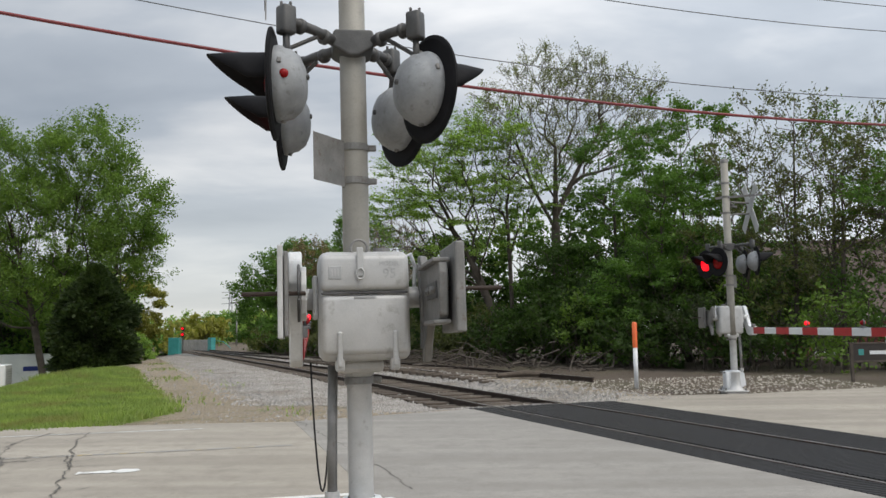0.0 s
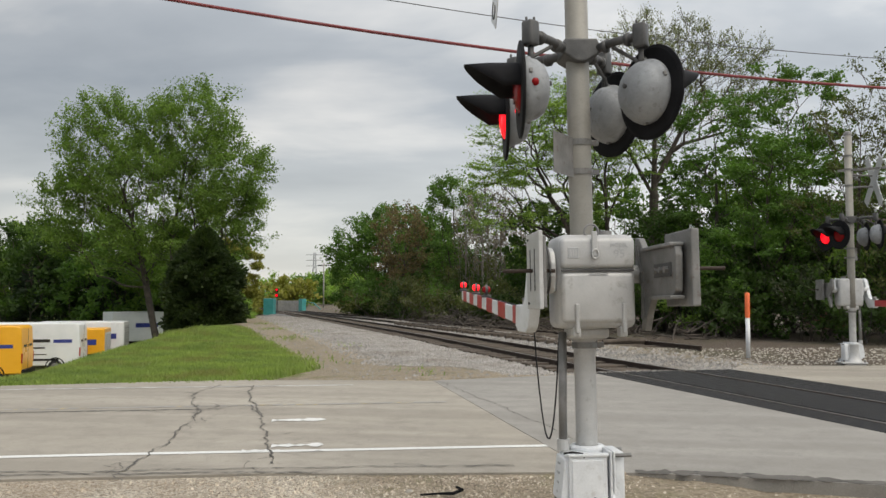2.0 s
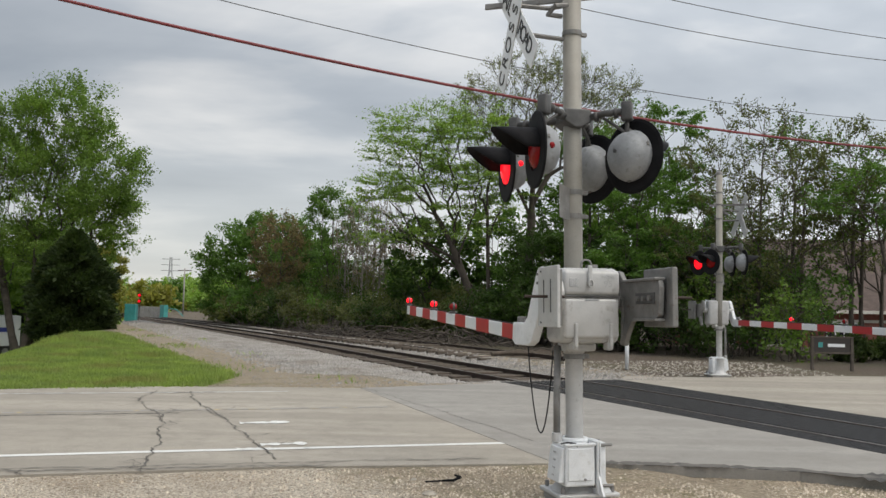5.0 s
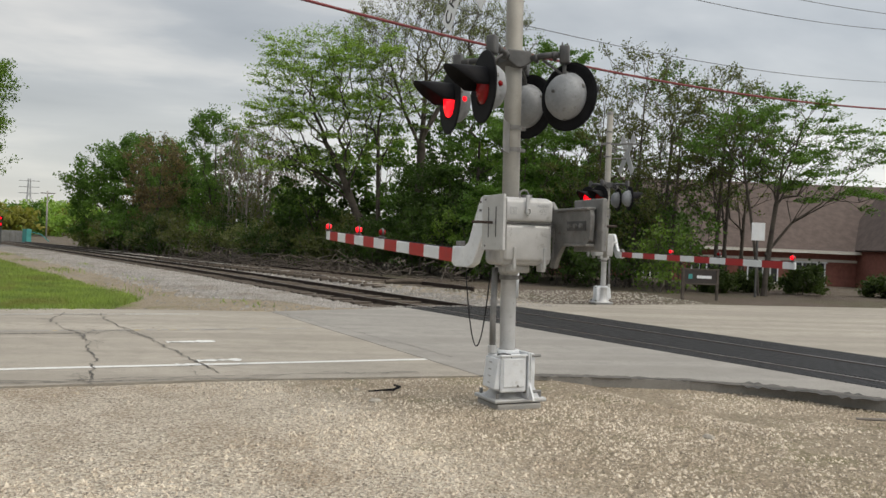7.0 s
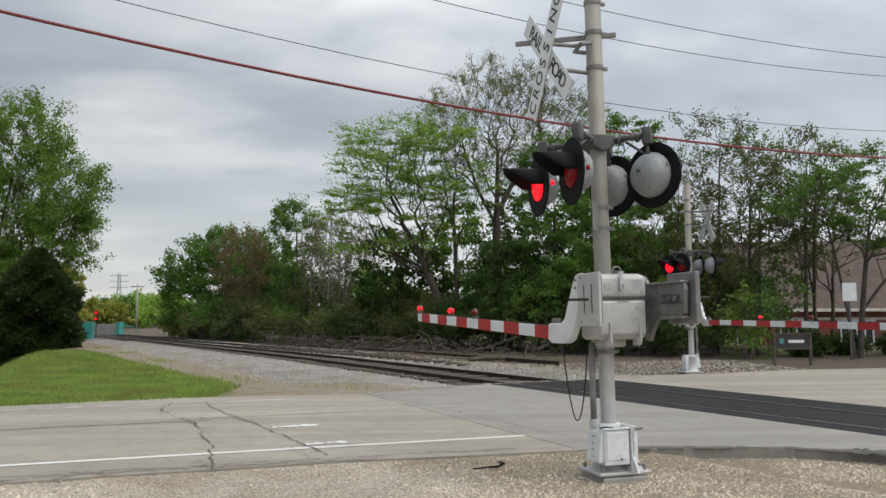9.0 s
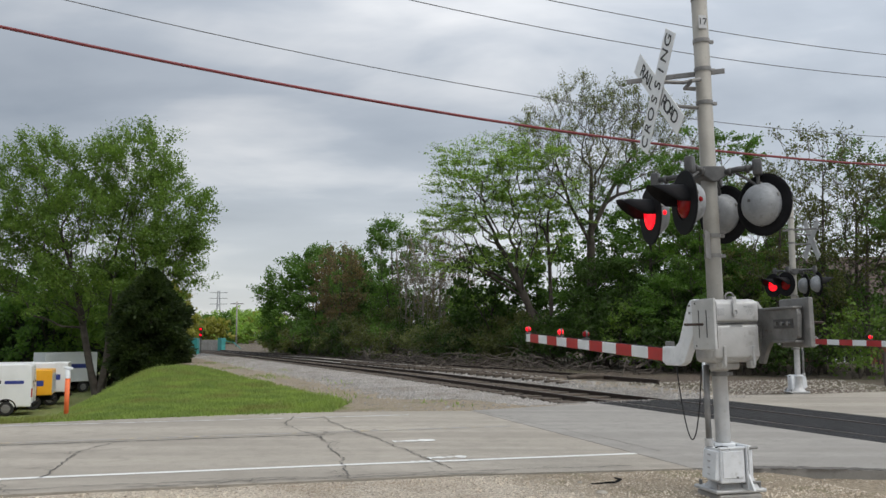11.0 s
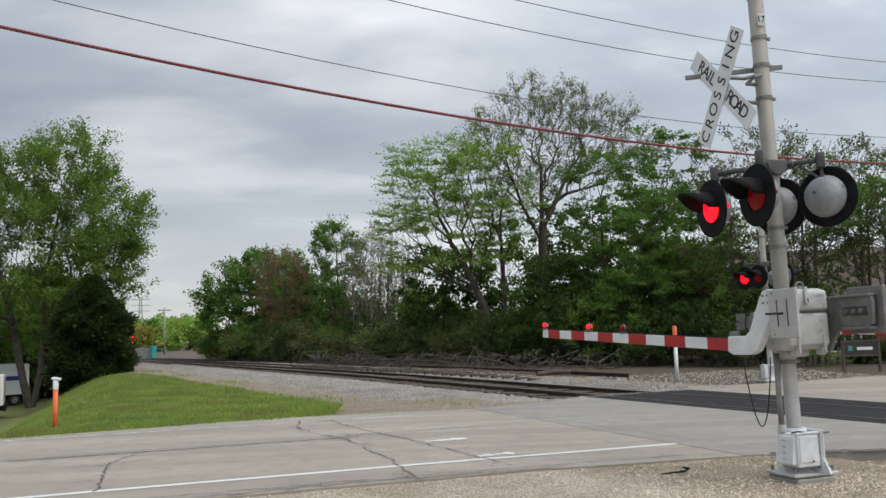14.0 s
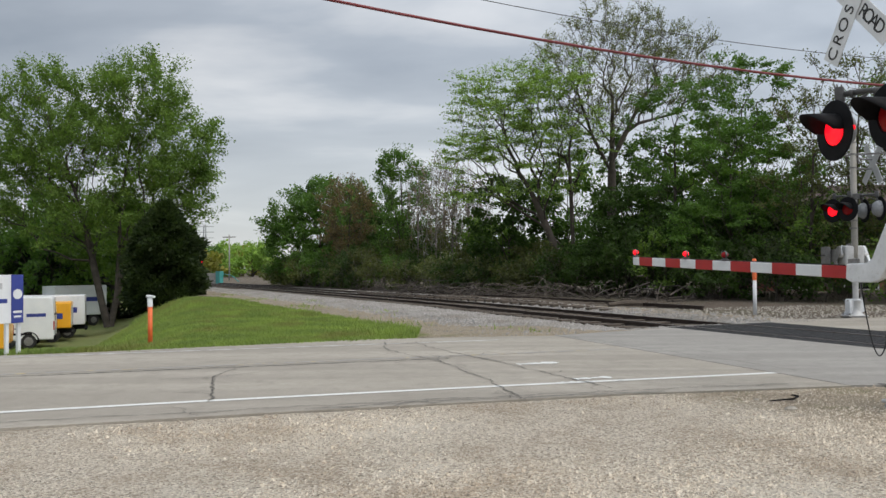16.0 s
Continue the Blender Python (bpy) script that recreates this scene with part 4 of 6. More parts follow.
tree("tall open ash tree in thin new leaf", (4.0, 40.5), 32,
     [(0.4, 0, 13.3, 3.1, 2.4, 2.0), (-2.3, 0, 12.1, 1.9, 1.8, 1.6), (3.5, 0, 12.4, 2.5, 1.8, 1.9), (4.9, 0, 11.0, 1.6, 1.5, 1.2), (0.3, 0, 10.2, 2.2, 2.2, 1.6), (3.4, 0, 10.6, 1.3, 1.6, 1.2), (-1.6, 0, 9.8, 1.2, 1.4, 1.2)],
     [straight(10.5, (0.2, 0), 8), [(0.1, 0, 7.0), (0.9, 0, 8.6), (1.8, 0, 10.4)], [(0, 0, 6.6), (-0.9, 0, 8.4), (-1.5, 0, 10.2)]],
     tips=950, leaves=26000, leaf=0.085, leaf_mat=M_LEAF_OLIVE, trunk_r=0.22, spread=0.34, shell=0.35, twig_r=0.012, shoots=4, rise=0.7)
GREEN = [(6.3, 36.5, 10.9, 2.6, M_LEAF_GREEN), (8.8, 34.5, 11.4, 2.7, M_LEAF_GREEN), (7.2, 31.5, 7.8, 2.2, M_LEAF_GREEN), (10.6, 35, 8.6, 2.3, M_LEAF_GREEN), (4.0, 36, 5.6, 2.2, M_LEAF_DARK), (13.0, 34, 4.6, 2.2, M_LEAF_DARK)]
for k, (x, y, h, r, mat) in enumerate(GREEN):
    tree("dense fresh green tree in the hedgerow by the crossing", (x, y), 33 + k, [(0, 0, h * 0.72, r * 0.8, r * 0.8, h * 0.27), (0.5, 0, h * 0.4, r, r, h * 0.30), (-0.6, 0, h * 0.3, r * 0.9, r * 0.9, h * 0.24)], [straight(h * 0.75)],
         tips=220, leaves=26000, leaf=0.12, leaf_mat=mat, trunk_r=0.14, spread=0.42, flat=0.7, rise=0.1, group="hedgerow trees")
LOCUST = [(11.0, 28.8, 10.0, 1.6), (12.6, 29.5, 9.4, 1.5), (9.6, 29.6, 8.4, 1.4), (13.6, 27.0, 8.6, 1.7), (14.6, 28.2, 8.2, 1.5), (11.9, 27.3, 7.6, 1.3), (16.4, 30, 7.6, 1.6)]
for k, (x, y, h, r) in enumerate(LOCUST):
    tree("thin-leaved tree with slender bare stems by the road", (x, y), 45 + k, [(0.1, 0, h * 0.86, r, r, h * 0.13), (0.7, 0, h * 0.66, r * 1.1, r, h * 0.15), (-0.7, 0, h * 0.5, r * 0.9, r, h * 0.15)], [straight(h * 0.85, (0.3, 0)), straight(h * 0.75, (-0.6, 0.3), 5, (0.25, 0))],
         tips=140, leaves=4200, leaf=0.10, leaf_mat=(M_LEAF_DULL, M_LEAF_GREEN, M_LEAF_DULL)[k % 3], trunk_r=0.085, spread=0.3, bark=M_TWIG, twig_r=0.012, group="roadside trees")
tree("spreading roadside tree with level leafy boughs", (14.6, 25.2), 53, [(0.4, 0, 6.4, 2.2, 2.0, 0.9), (2.6, 0, 5.6, 2.0, 1.8, 0.8), (2.4, 0, 3.9, 2.0, 1.8, 0.7), (-1.4, 0, 5.4, 1.6, 1.6, 0.9), (0.6, 0, 4.6, 1.8, 1.8, 0.8)],
     [straight(5.2, (0.6, 0), 6), [(0, 0, 1.6), (1.0, 0, 2.8), (2.2, 0, 3.6)], straight(5.2, (-0.9, 0), 5, (-0.2, 0))],
     tips=260, leaves=19000, leaf=0.10, leaf_mat=M_LEAF_GREEN, trunk_r=0.12, spread=0.4, flat=1.2)

BACK = [(-1.0, 45, 7.0, 2.6), (2.6, 46, 8.4, 2.8), (6.2, 45, 9.6, 2.8), (9.6, 43, 9.6, 2.7), (-9.4, 63, 7.4, 2.8), (-12.6, 69, 7.4, 2.8), (12.6, 41, 6.0, 2.8), (-1.6, 49, 4.6, 2.0)]
for k, (x, y, h, r) in enumerate(BACK):
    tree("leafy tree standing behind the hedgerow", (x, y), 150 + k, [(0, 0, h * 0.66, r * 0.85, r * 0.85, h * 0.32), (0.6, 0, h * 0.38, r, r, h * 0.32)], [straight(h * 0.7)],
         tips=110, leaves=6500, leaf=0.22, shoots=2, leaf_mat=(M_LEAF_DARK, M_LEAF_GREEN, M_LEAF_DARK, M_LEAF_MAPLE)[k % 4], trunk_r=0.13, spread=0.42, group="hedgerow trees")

# undergrowth below the trees
rng1 = random.Random(9)
FOOT = [(10.6, 25.0), (6.9, 27.6), (3.7, 30.6), (0.2, 38.2), (-6.2, 48.5), (-14.4, 60), (-23.4, 90)]
count = 0
for (ax, ay), (bx, by) in zip(FOOT, FOOT[1:]):
    ln = math.hypot(bx - ax, by - ay)
    step = 1.25 if ay < 50 else (2.6 if ay < 62 else 5.0)
    n = int(ln / step)
    for k in range(n):
        f = (k + rng1.random()) / n
        for row in range(3 if ax + (bx - ax) * f < 8.5 else 2):
            x = ax + (bx - ax) * f + (0.8 + 1.9 * row) + rng1.uniform(-0.5, 0.5)
            y = ay + (by - ay) * f + rng1.uniform(0, 0.8) + 0.9 * row
            h = rng1.uniform(1.5, 2.6) + (0.0, 1.5, 2.3)[row] + (0.5 if ay > 28 else 0)
            h *= 0.66 if 40 < y < 52 else 1.0
            r = rng1.uniform(0.9, 1.4) * (1.0 if ay < 50 else 1.8)
            # the nearer bushes mostly take the leaf colour darkened for shade
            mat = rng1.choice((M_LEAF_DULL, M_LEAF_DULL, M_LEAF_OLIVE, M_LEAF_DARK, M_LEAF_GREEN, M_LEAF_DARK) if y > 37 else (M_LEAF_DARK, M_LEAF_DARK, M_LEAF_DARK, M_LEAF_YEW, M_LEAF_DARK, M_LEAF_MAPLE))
            if x > 9 and rng1.random() < 0.75:
                mat = rng1.choice((M_LEAF_DULL, M_LEAF_GREEN, M_LEAF_MAPLE))
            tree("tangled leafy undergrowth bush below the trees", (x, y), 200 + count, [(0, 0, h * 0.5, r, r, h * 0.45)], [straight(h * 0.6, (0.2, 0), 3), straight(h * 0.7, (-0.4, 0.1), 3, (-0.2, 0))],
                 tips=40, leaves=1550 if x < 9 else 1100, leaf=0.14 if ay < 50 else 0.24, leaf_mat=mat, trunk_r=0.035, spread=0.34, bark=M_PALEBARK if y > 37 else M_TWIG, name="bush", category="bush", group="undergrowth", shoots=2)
            count += 1


def brush_pile(at, seed, n, r, hgt):
    rng = random.Random(seed)
    z = height_at(*at)
    bm = bmesh.new()
    for _ in range(n):
        a, ln = rng.uniform(0, math.pi), rng.uniform(0.5, 1.6)
        c = Vector((rng.gauss(0, r), rng.gauss(0, r * 0.4), abs(rng.gauss(0, hgt))))
        d = Vector((math.cos(a), 0.4 * math.sin(a), rng.uniform(-0.25, 0.6))).normalized() * ln / 2
        tube([c - d, c + Vector((0, 0, rng.uniform(-0.1, 0.15))), c + d], [0.03, 0.02, 0.008], 4, bm)
    ob = part("brush_pile", bm, M_TWIG)
    ob.matrix_basis = Matrix.Translation((*at, z))
    return tagged(ob, "heap of dead grey branches below the trees", "branches", kind="stuff")


for k, (x, y) in enumerate(((-0.6, 35.4), (-2.4, 38.2), (1.2, 32.5), (-5.0, 42.5), (3.2, 29.4), (-0.2, 36.8), (-3.6, 40.6), (-6.6, 46.0))):
    brush_pile((x, y), 300 + k, 34, 1.5, 0.32)

# ---- crossing signals ----


def to_axis(d):
    """A turn that takes z to the direction d."""
    return Vector(d).to_track_quat("Z", "Y").to_matrix().to_4x4()


def lamp_unit(th, at, facing, lit, far=False):
    """Flasher: black ring, grey housing behind, red lens in front under a long hood."""
    m = Matrix.Translation(at) @ Vector((facing[0], facing[1], 0)).to_track_quat("Z", "Y").to_matrix().to_4x4()
    # local z points out of the lens; local y is up
    ring = part("background", lathe([(0.0, -0.012), (0.285, -0.012), (0.308, -0.004), (0.308, 0.008), (0.295, 0.012), (0.17, 0.012), (0.17, 0.0), (0, 0.0)], 44, m), M_BLACK, th, "round black lamp background")
    part("housing", lathe([(0.208, -0.012), (0.212, -0.03), (0.205, -0.06), (0.196, -0.066), (0.188, -0.10), (0.150, -0.148), (0.085, -0.176), (0.04, -0.182), (0.0, -0.183)], 36, m), M_DOME, ring, "pale grey domed lamp housing", True)
    for a in (0.35, 1.6, 2.8, 4.71):
        part("latch", box((0.026, 0.034, 0.022), m @ Vector((0.205 * math.cos(a), 0.205 * math.sin(a), -0.05)), m.to_3x3().to_4x4() @ Matrix.Rotation(a, 4, "Z"), 0.004, None, 1), M_STEEL, ring)
    part("knob", lathe([(0.016, 0.0), (0.016, -0.012), (0.0, -0.016)], 10, m @ Matrix.Translation((0.03, 0.03, -0.181))), M_DARKSTEEL, ring)
    away = m.to_3x3().inverted() @ Vector((0, -1 if at[1] < 0.6 else 1, 0))
    spot = Vector((away.x, away.y, 0)).normalized()
    eye = m @ Matrix.Translation(spot * 0.197 + Vector((0, 0, -0.075))) @ to_axis(spot + Vector((0, 0, -0.25)))
    if facing[0] < 0 and not far:
        part("side_window", lathe([(0.0, 0.014), (0.016, 0.012), (0.024, 0.004), (0.026, -0.012)], 14, eye), M_LENS_ON if lit else M_LENS_OFF, ring, "small red side indicator", True)
    part("lens", lathe([(0.0, 0.05), (0.06, 0.046), (0.11, 0.034), (0.15, 0.016), (0.15, 0.004)], 32, m), M_LENS_ON if lit else M_LENS_OFF, ring, "lit red lens" if lit else "dark red lens", True)
    # hood: an open half sleeve, longest at its top
    bm = bmesh.new()
    n, rings = 18, []
    for layer in (0.172, 0.166):
        row = []
        for k in range(n + 1):
            a = radians(-4 + 188 * k / n)
            s = max(0.0, math.sin(a))
            ln = 0.11 + 0.24 * s ** 0.8
            base = m @ Vector((layer * math.cos(a), layer * math.sin(a), 0.01))
            mid = m @ Vector((layer * math.cos(a) * 1.0, layer * math.sin(a) + 0.002 * s, 0.01 + ln * 0.6))
            tip = m @ Vector((layer * math.cos(a) * 0.98, layer * math.sin(a) - 0.006 * s, 0.01 + ln))
            row.append([bm.verts.new(q) for q in (base, mid, tip)])
        rings.append(row)
    out, inn = rings
    for k in range(n):
        for j in range(2):
            bm.faces.new((out[k][j], out[k + 1][j], out[k + 1][j + 1], out[k][j + 1]))
            bm.faces.new((inn[k][j], inn[k][j + 1], inn[k + 1][j + 1], inn[k + 1][j]))
        bm.faces.new((out[k][2], out[k + 1][2], inn[k + 1][2], inn[k][2]))
    for k in (0, n):
        for j in range(2):
            bm.faces.new((out[k][j], out[k][j + 1], inn[k][j + 1], inn[k][j]))
    bmesh.ops.recalc_face_normals(bm, faces=bm.faces)
    part("hood", bm, M_BLACK, ring, "long black hood over the lens", True)
    return ring


def crossbuck(th, at, turn, flip=False):
    """Two crossed white blades; turn: a pose whose x is along the sign, y up, z out of its face."""
    m = Matrix.Translation(at) @ turn
    for ang, text, lift in ((-47, "RAIL   ROAD", 0.0), (56, "CROSSING", 0.014)):
        b = m @ Matrix.Rotation(radians(ang), 4, "Z") @ Matrix.Translation((0, 0, lift))
        o = [(-0.62, -0.11), (0.62, -0.11), (0.62, 0.11), (-0.62, 0.11)]
        blade = part("blade", slab(o, 0.004, b), M_SIGN, th, "white crossbuck blade with black capital letters")
        part("blade_back", slab(o, 0.003, b @ Matrix.Translation((0, 0, -0.0035))), M_SIGNBACK, blade, "bare metal back of the blade")
        spots = [(-0.43, "R"), (-0.33, "A"), (-0.255, "I"), (-0.185, "L"), (0.185, "R"), (0.275, "O"), (0.37, "A"), (0.465, "D")] if "RAIL" in text else [(-0.53 + 0.1514 * k, c) for k, c in enumerate("CROSSING")]
        for x, c in spots:
            lettering("letter", c, 0.185, b @ Matrix.Translation((x, 0, 0.0065)), M_LETTER, blade)


def gate_lamp(arm, at, lit):
    b = part("gate_lamp", lathe([(0.0, 0.0), (0.05, 0.0), (0.05, 0.02), (0.02, 0.03), (0.02, 0.04)], 14, Matrix.Translation(at)), M_DARKSTEEL, arm, "small lamp on the gate arm")
    c = Vector(at) + Vector((0, 0, 0.078))
    turn = Matrix.Translation(c) @ Matrix.Rotation(radians(90), 4, "Y")
    part("lamp_rim", lathe([(0.044, -0.012), (0.05, -0.012), (0.05, 0.012), (0.044, 0.012)], 16, turn), M_DARKSTEEL, b)
    part("lamp_lens", lathe([(0.0, -0.045), (0.028, -0.036), (0.044, 0.0), (0.028, 0.036), (0.0, 0.045)], 16, turn), M_LENS_ON if lit else M_LENS_OFF, b, "red gate lamp lens", True)


def crossing_signal(at, turn_deg, arm_length, far, lit, label):
    """A mast with gate, flashers and crossbuck. Local y runs along the gate arm, x along the road."""
    lean = Matrix() if far else Vector((0, 0, 1)).rotation_difference(Vector((-0.0167, 0.011, 1))).to_matrix().to_4x4()
    th = thing("crossing_signal", Matrix.Translation((*at, 0)) @ lean @ Matrix.Rotation(radians(turn_deg), 4, "Z"), label, "crossing signal", "crossing signals")
    R = 0.078
    # foundation, base plate and bolts
    part("foundation", box((0.44, 0.44, 0.10), (0.02, -0.02, -0.01), bevel=0.02), M_CONCRETE, th, "dark concrete foundation")
    plate = part("base_plate", box((0.52, 0.44, 0.035), (0.03, -0.02, 0.065), bevel=0.012), M_CAST, th, "thick silver base plate")
    for sx in (-1, 1):
        for sy in (-1, 1):
            part("bolt", tube([(0.03 + sx * 0.21, -0.02 + sy * 0.17, 0.05), (0.03 + sx * 0.21, -0.02 + sy * 0.17, 0.13)], 0.018, 6), M_STEEL, plate)
    part("base_casting", lathe([(0.20, 0.08), (0.17, 0.11), (0.125, 0.17), (0.112, 0.30), (0.108, 0.46), (0.115, 0.475), (0.085, 0.49)], 20), M_CAST, th, "tapered silver base casting", True)
    jb = part("junction_box", box((0.25, 0.29, 0.32), (-0.055, -0.105, 0.305), bevel=0.014), M_WHITE, th, "white painted junction box at the mast foot")
    part("cover", box((0.205, 0.012, 0.25), (-0.06, -0.253, 0.315), bevel=0.005, segments=1), M_WHITE, jb, "flat white cover plate")
    part("slanted_cover", box((0.05, 0.25, 0.27), (-0.192, -0.10, 0.305), Matrix.Rotation(radians(7), 4, "Y"), 0.010), M_WHITE, jb, "slanted white side cover")
    for k in range(4):
        part("cast_mark", box((0.006, 0.05, 0.014), (-0.2135 - 0.004 * k, -0.10, 0.40 - 0.06 * k), Matrix.Rotation(radians(7), 4, "Y"), 0.002, segments=1), M_EMBOSS, jb)
    part("box_lip", box((0.262, 0.05, 0.02), (-0.055, -0.235, 0.468), bevel=0.006), M_WHITE, jb)
    part("collar", lathe([(0.078, 0.44), (0.118, 0.445), (0.118, 0.485), (0.106, 0.495), (0.078, 0.497)], 24), M_WHITE, jb, "clamp collar round the mast", True)
    for x in (0.088, 0.108):
        part("split_flange", box((0.014, 0.33, 0.41), (x, -0.10, 0.285), bevel=0.004, segments=1), M_WHITE, jb, "bolted flange of the base")
    part("half_casting", box((0.085, 0.25, 0.37), (0.158, -0.055, 0.29), bevel=0.022), M_WHITE, jb, "white base casting half", True)
    for y, z in ((-0.20, 0.455), (0.02, 0.455), (-0.22, 0.14)):
        part("flange_bolt", tube([(0.06, y, z), (0.235, y, z)], 0.013, 8), M_STEEL, jb)
    part("gusset", slab([(0.0, 0.0), (0.11, 0.0), (0.02, 0.17), (0.0, 0.17)], 0.02, Matrix(((1, 0, 0, 0.115), (0, 0, -1, -0.20), (0, 1, 0, 0.08), (0, 0, 0, 1))), 0.003), M_WHITE, jb)
    part("gusset", slab([(0.0, 0.0), (0.10, 0.0), (0.0, 0.16)], 0.02, Matrix(((0, 0, 1, 0.09), (-1, 0, 0, -0.25), (0, 1, 0, 0.08), (0, 0, 0, 1))), 0.003), M_WHITE, jb)
    part("lead", tube([(-0.20, -0.20, 0.475), (-0.15, -0.23, 0.487), (-0.09, -0.24, 0.478), (-0.08, -0.245, 0.45)], 0.007, 6), M_CABLE, jb, "short black lead over the box")
    part("screw", tube([(-0.02, -0.258, 0.20), (-0.02, -0.268, 0.20)], 0.011, 8), M_STEEL, jb)
    # mast
    part("mast", tube([(0, 0, 1.2), (0, 0, 2.0), (0, 0, 5.02)], R, 24), M_MAST, th, "round grey painted steel mast", True)
    part("lower_mast", lathe([(0.071, 0.42), (0.071, 0.9), (0.071, 1.17), (0.086, 1.18), (0.086, 1.235)], 28), M_CAST, th, "silver painted lower mast", True)
    part("mast_cap", lathe([(R + 0.006, 4.96), (R + 0.006, 5.03), (0.04, 5.06), (0, 5.065)], 20), M_STEEL, th, smooth=True)
    for z in (4.52, 4.22, 3.87, 2.51, 2.31, 1.15):
        bm = lathe([(R, z - 0.02), (R + 0.007, z - 0.02), (R + 0.007, z + 0.02), (R, z + 0.02)], 24)
        box((0.05, 0.03, 0.035), (R + 0.025, -0.01, z), None, 0.004, bm, 1)
        part("band", bm, M_STEEL, th, "steel clamp band")
    tag = part("number_tag", box((0.085, 0.006, 0.14), (-0.02, -R - 0.004, 4.70), bevel=0.002, segments=1), M_SIGNBACK, th, "small metal tag")
    lettering("tag_number", "17", 0.10, Matrix.Translation((-0.02, -R - 0.009, 4.70)) @ Matrix.Rotation(radians(90), 4, "X"), M_LETTER, tag)
    # instruction plate
    d = Vector((-0.62, -0.78, 0)).normalized()
    part("side_plate", box((0.29, 0.004, 0.27), (d.x * 0.25, d.y * 0.25, 2.40), Matrix.Rotation(math.atan2(d.y, d.x), 4, "Z"), 0.001, segments=1), M_STEEL, th, "thin grey metal plate clamped beside the mast")
    # crossarm with four lamps
    hub = part("crossarm_hub", slab([(-0.125, 0.04), (-0.11, 0.075), (0.11, 0.075), (0.125, 0.04), (0.12, -0.03), (0.03, -0.082), (-0.03, -0.082), (-0.12, -0.03)], 0.25, Matrix(((1, 0, 0, 0), (0, 0, -1, 0.125), (0, 1, 0, 3.125), (0, 0, 0, 1))), 0.012), M_DARKSTEEL, th, "dark cast crossarm hub")
    lamps = [((-0.455, -0.34), (-0.995, 0.09), lit[0]), ((-0.43, 0.45), (-0.995, 0.09), lit[1]), ((0.405, -0.30), (0.93, 0.367), lit[2]), ((0.335, 0.33), (0.925, 0.381), lit[3])]
    for (x, y), f, on in lamps:
        fx, fy = Vector(f).normalized()
        cap = Vector((x - fx * 0.07, y - fy * 0.07, 3.15))
        inner = Vector((0.08 * (1 if x > 0 else -1), 0.06 * (1 if y > 0 else -1), 3.13))
        bm = tube([inner, inner.lerp(cap, 0.5) + Vector((0, 0, 0.015)), cap], [0.035, 0.028, 0.032], 12)
        for k in (0.3, 0.75):
            c = inner.lerp(cap, k)
            tube([c - (cap - inner).normalized() * 0.014, c + (cap - inner).normalized() * 0.014], 0.044, 12, bm)
        arm = part("lamp_arm", bm, M_DARKSTEEL, th, "dark steel lamp arm", True)
        bm = box((0.088, 0.088, 0.165), cap, Matrix.Rotation(math.atan2(y, x), 4, "Z"), 0.016)
        for bx in (-0.025, 0.025):
            tube([cap + Vector((bx, 0, 0.08)), cap + Vector((bx, 0, 0.108))], 0.008, 6, bm)
        tube([cap + Vector((0, 0, -0.06)), cap + Vector((0, 0, -0.16)), Vector((x - fx * 0.06, y - fy * 0.06, 2.98))], 0.022, 8, bm)
        part("lamp_bracket", bm, M_DARKSTEEL, arm, smooth=True)
        brace = inner.lerp(cap, 0.45)
        part("brace", tube([brace + Vector((0, 0, -0.02)), Vector((x * 0.8, y * 0.8, 3.02)), Vector((x - fx * 0.05, y - fy * 0.05, 2.95))], 0.014, 6), M_DARKSTEEL, arm)
        lamp_unit(th, (x, y, 2.785), f, on, far)
    # crossbuck with its struts
    c, out = Vector((-0.50, 0.01, 3.965)), Vector((-1.0, -0.02, 0)).normalized()
    side = Vector((0, 0, 1)).cross(out).normalized() 
    face = Matrix(((side.x, 0, out.x, 0), (side.y, 0, out.y, 0), (0, 1, 0, 0), (0, 0, 0, 1)))
    crossbuck(th, c, face)
    for z, off in ((4.12, -0.10), (3.82, 0.06)):
        part("strut", tube([(-0.05, 0, z), (-0.2, 0.03, z + off * 0.3), (c.x + 0.02, c.y, z + off * 0.4)], 0.02, 8), M_STEEL, th, "grey crossbuck strut")
    part("strut", box((0.98, 0.025, 0.05), (-0.22, 0.175, 4.2), Matrix.Rotation(radians(-30), 4, "Z"), 0.004, segments=1), M_STEEL, th, "flat steel bar behind the crossbuck")
    part("strut", tube([(-0.07, -0.06, 4.1), (-0.20, -0.12, 4.06), (-0.24, -0.06, 4.0), (-0.10, 0.0, 4.02)], 0.022, 8), M_STEEL, th, "bent clamp behind the crossbuck")
    # gate mechanism
    mech = part("gate_mechanism", box((0.50, 0.36, 0.60), (0.02, -0.095, 1.565), bevel=0.05, segments=3), M_CAST, th, "silver painted cast gate mechanism case", True)
    part("door", box((0.475, 0.07, 0.325), (0.02, -0.262, 1.462), bevel=0.032, segments=4), M_CAST, mech, "lower door of the case", True)
    part("lid", box((0.485, 0.085, 0.205), (0.02, -0.262, 1.745), bevel=0.036, segments=4), M_CAST, mech, "rounded upper lid of the case", True)
    part("seam", box((0.47, 0.01, 0.014), (0.02, -0.288, 1.634), bevel=0.003, segments=1), M_DARKSTEEL, mech, "dark seam between lid and door")
    part("cap", tube([(0.14, -0.02, 1.855), (0.14, -0.02, 1.905)], 0.05, 16), M_STEEL, mech, "grey vent cap on the case")
